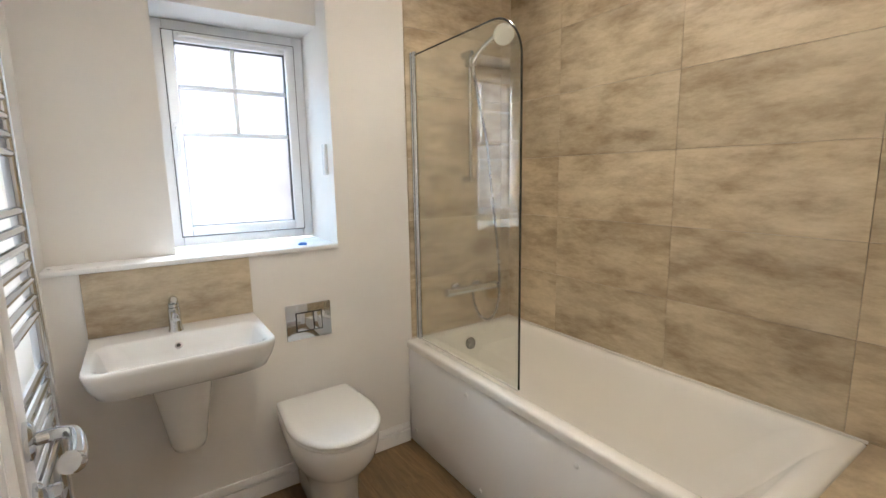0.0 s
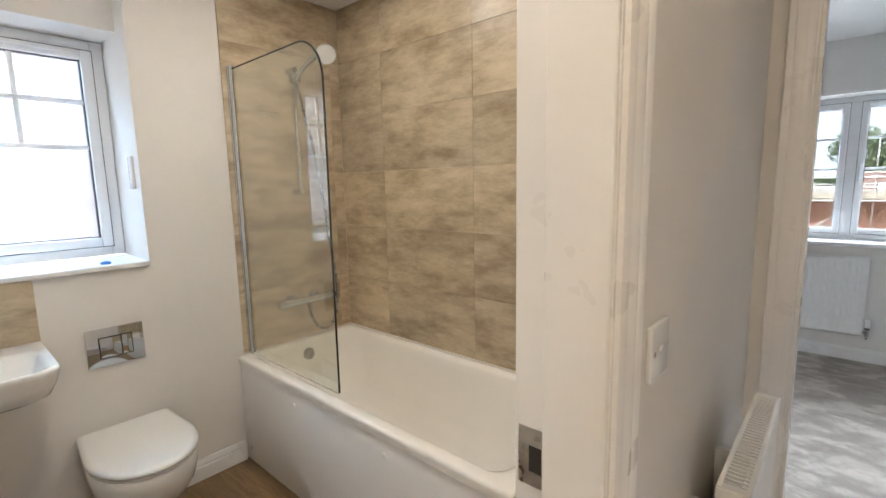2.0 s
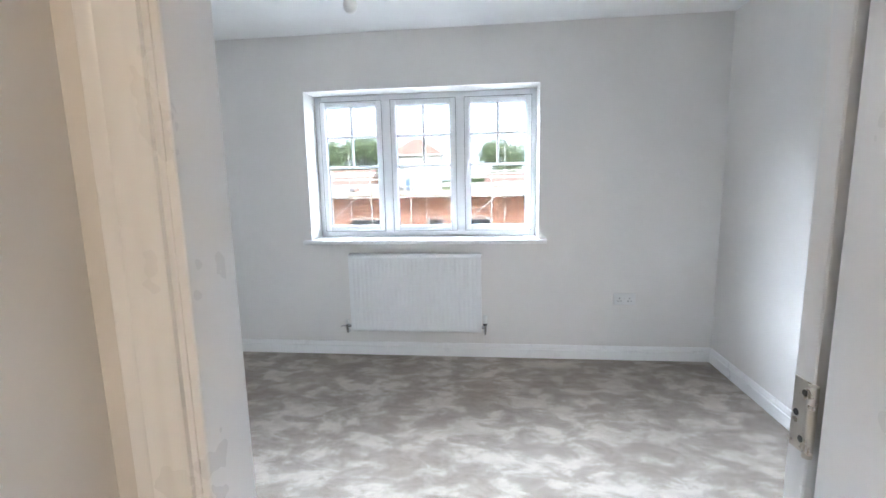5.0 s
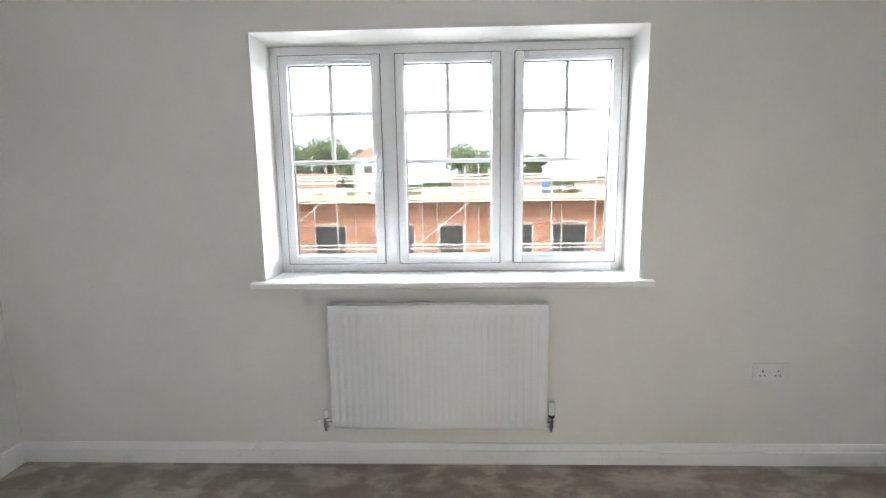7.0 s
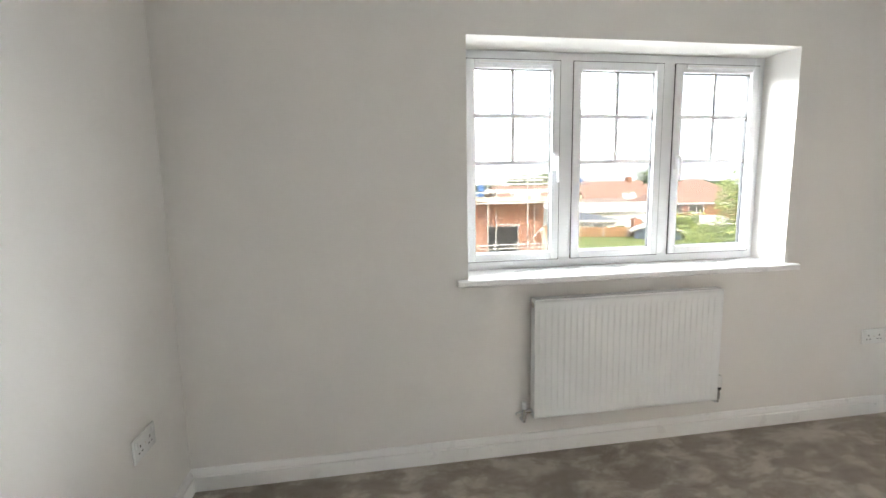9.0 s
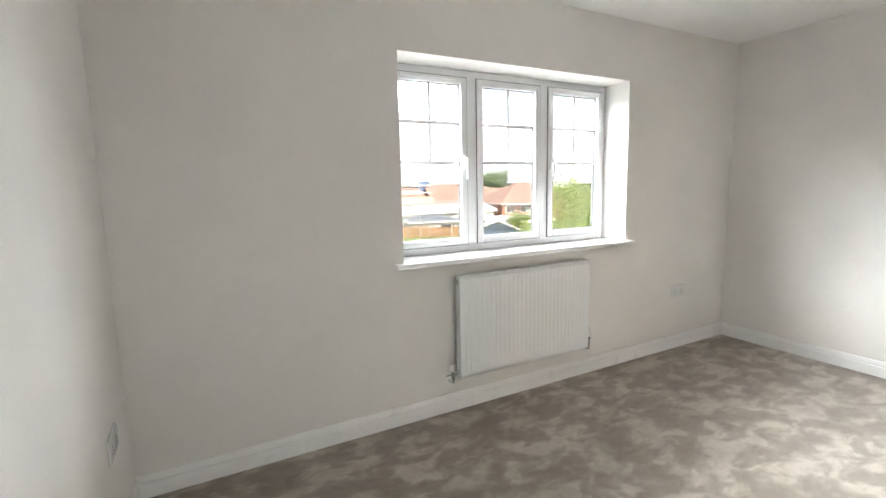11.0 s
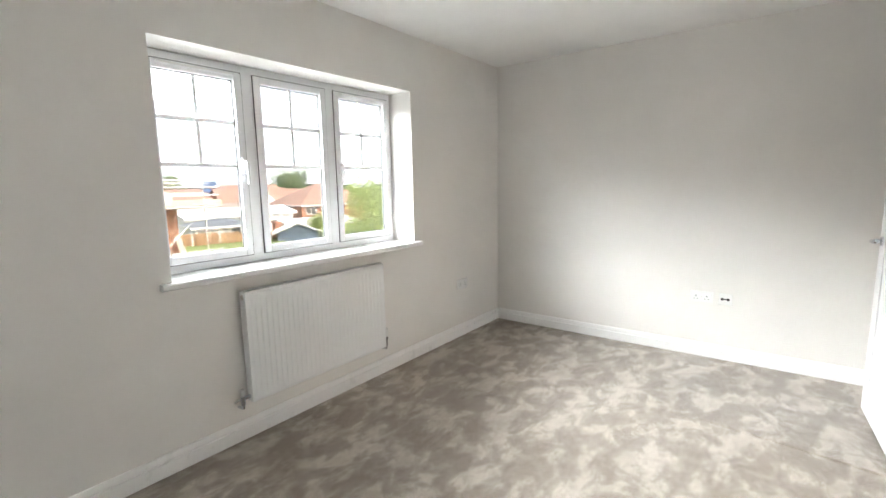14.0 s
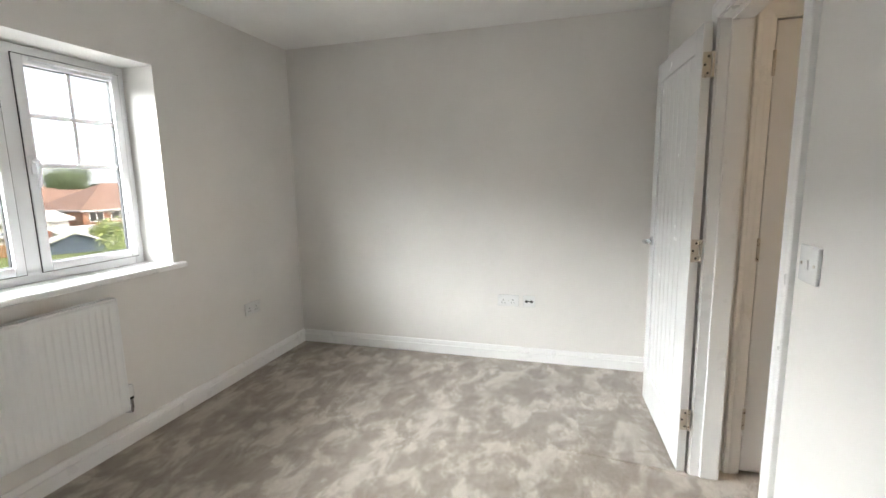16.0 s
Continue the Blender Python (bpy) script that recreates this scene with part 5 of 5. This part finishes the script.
gable_house("red roofed house beyond the building site", -20, 58, 11, 9, 0.0, 2.6, 0, BRICK, ROOFRED, (), chimney=False)
gable_house("brick house beyond the building site", 6, 68, 12, 9, 0.2, 1.9, 0, BRICK, ROOFRED, (), chimney=False)
hip_house("white garage with grey felt roof", 20.0, 43.5, 5.4, 4.6, -2.05, -1.45, -12, RENDERED, ROOFGREY, ((0.4, -3.3, 1.5, 1.0),), "garage")
shed = gable_house("slate blue boarded shed with white roof edges", 23.6, 36.6, 2.6, 3.5, -2.65, -1.95, 58, SHEDBLUE, RENDERED, (), "shed", chimney=False)
gable_house("long white flat-roofed building", 25.5, 51.5, 12.5, 5, -1.6, -1.0, 0, RENDERED, RENDERED, (), "outbuilding", chimney=False)
gable_house("low pale roofed outbuilding beside the shed", 33.5, 47.5, 9, 5, -2.95, -2.5, -6, RENDERED, BLOCK, (), "outbuilding", chimney=False)
solid("brick_pier", boxed(22.9, 23.7, 39.0, 39.7, GZ, -1.9), BRICK, "orange brick pier at the end of the garden fence", "pier")
solid("white_gate", boxed(22.1, 22.75, 39.2, 39.3, GZ, -2.0, bevel=0.02), RENDERED, "white painted gate beside a brick pier", "gate")
blue = thing("wrapped_building", "far unfinished building under scaffolding with blue sheeting", "building")
part("wall", boxed(22.5, 33.6, 71, 79, GZ, 0.05), BLOCK, blue)
part("sheeting", boxed(29.6, 34.3, 70.3, 70.5, 0.05, 1.35), BLUEWRAP, blue)
part("sheeting", boxed(31.4, 33.6, 70.7, 70.9, 1.5, 2.3), BLUEWRAP, blue)
part("parapet", boxed(22.5, 29.4, 70.6, 71.2, 0.1, 1.0), BRICK, blue)
for k in range(10):
    part("pole", tube([(22.4 + 1.34 * k, 70.0, GZ), (22.4 + 1.34 * k, 70.0, 2.7)], 0.05, 6), SCAFF, blue)
for z in (-0.1, 0.6, 1.5, 2.0, 2.6):
    part("rail", tube([(22, 70.0, z), (35, 70.0, z)], 0.05, 6), SCAFF, blue)
fn = thing("garden_fence", "orange-brown boarded garden fence", "fence", pose(13.8, 40.6, GZ, 0, 0, -17))
for k in range(30):
    part("board", boxed(k * 0.29, k * 0.29 + 0.275, 0, 0.02 + 0.012 * (k % 2), 0.02, 0.92 + 0.03 * math.sin(k * 2.1) + 0.10 * (k < 14)), FENCE, fn)
for k in range(5):
    part("post", boxed(k * 2.1 - 0.05, k * 2.1 + 0.05, -0.06, 0.0, 0, 1.12), RENDERED, fn, "pale concrete post")
lawn = bmesh.new()
add_box(lawn, 8.0, 26.0, 26.0, 40.0, GZ, GZ + 0.03)
solid("lawn", lawn, LAWN, "bright rough lawn beside the building plot", "lawn", kind="structure")


# ---- trees ----
def tree(label, x, y, height, spread, base, n, leafm, leaf, seed, group=""):
    rnd = random.Random(seed)
    t = thing("tree", label, "tree", pose(x, y, base), group)
    tr = bmesh.new()
    add_tube(tr, [(0, 0, 0), (0.05, 0.02, height * 0.3), (0.0, 0.1, height * 0.62)], [spread * 0.09, spread * 0.065, spread * 0.02], 10)
    centres = []
    for k in range(11):
        a, r, z = rnd.uniform(0, 6.28), spread * rnd.uniform(0.25, 0.62), height * rnd.uniform(0.42, 0.86)
        c = Vector((r * math.cos(a), r * math.sin(a), z))
        add_tube(tr, [(0, 0, height * 0.28), c * 0.55 + Vector((0, 0, height * 0.14)), c], [spread * 0.045, spread * 0.025, spread * 0.006], 7)
        centres.append((c, spread * rnd.uniform(0.26, 0.48)))
    part("trunk", tr, BARK, t)
    verts, faces = [], []
    for i in range(n):
        c, r = centres[i % len(centres)]
        d = Vector((rnd.gauss(0, 1), rnd.gauss(0, 1), rnd.gauss(0, 0.8))).normalized() * r * (rnd.random() ** 0.4)
        p = c + d
        u = Vector((rnd.gauss(0, 1), rnd.gauss(0, 1), rnd.gauss(0, 1))).normalized()
        v = u.orthogonal().normalized()
        s = leaf * rnd.uniform(0.6, 1.3)
        k = len(verts)
        verts += [p - u * s, p + v * s * 0.45, p + u * s, p - v * s * 0.45]
        faces.append((k, k + 1, k + 2, k + 3))
    me = bpy.data.meshes.new("crown")
    me.from_pydata([tuple(q) for q in verts], [], faces)
    me.materials.append(leafm)
    cr = new("crown", me)
    cr.parent = t
    return t


tree("leafy light green tree near the house", 9.6, 11.6, 5.2, 2.1, GZ, 12000, LEAF, 0.06, 3)
tree("small light green bush by the shed", 25.0, 35.0, 2.1, 1.5, GZ, 5000, LEAF, 0.07, 5)
tree("rounded dark green tree behind the roofs", 58.5, 87, 8.6, 6.2, GZ, 7000, LEAFHAZE, 0.25, 7)
for i, (x, y, h, s) in enumerate([(-29, 79, 11.5, 6), (-22, 81, 12.6, 6.5), (-16, 83, 11, 5), (-40, 80, 12, 7), (3.2, 80, 11.3, 5.2), (14, 80, 10.8, 3.0), (36, 96, 7.0, 4), (30, 92, 6.5, 3.5)]):
    tree("broad green tree beyond the building site", x, y, h, s, GZ, 6000, LEAFHAZE, 0.27, 20 + i, "trees beyond the site")
hill = bmesh.new()
for k in range(60):
    a = radians(-75 + 2.5 * k)
    x, y = 330 * math.sin(a), 330 * math.cos(a)
    add_box(hill, x - 9, x + 9, y - 3, y + 3, GZ, 1.6 + 1.4 * math.sin(k * 1.3) + 0.8 * math.sin(k * 3.7))
tagged(solid("far_woods", hill, FARHILL, "low dark wooded skyline far off", "woods"), kind="stuff")
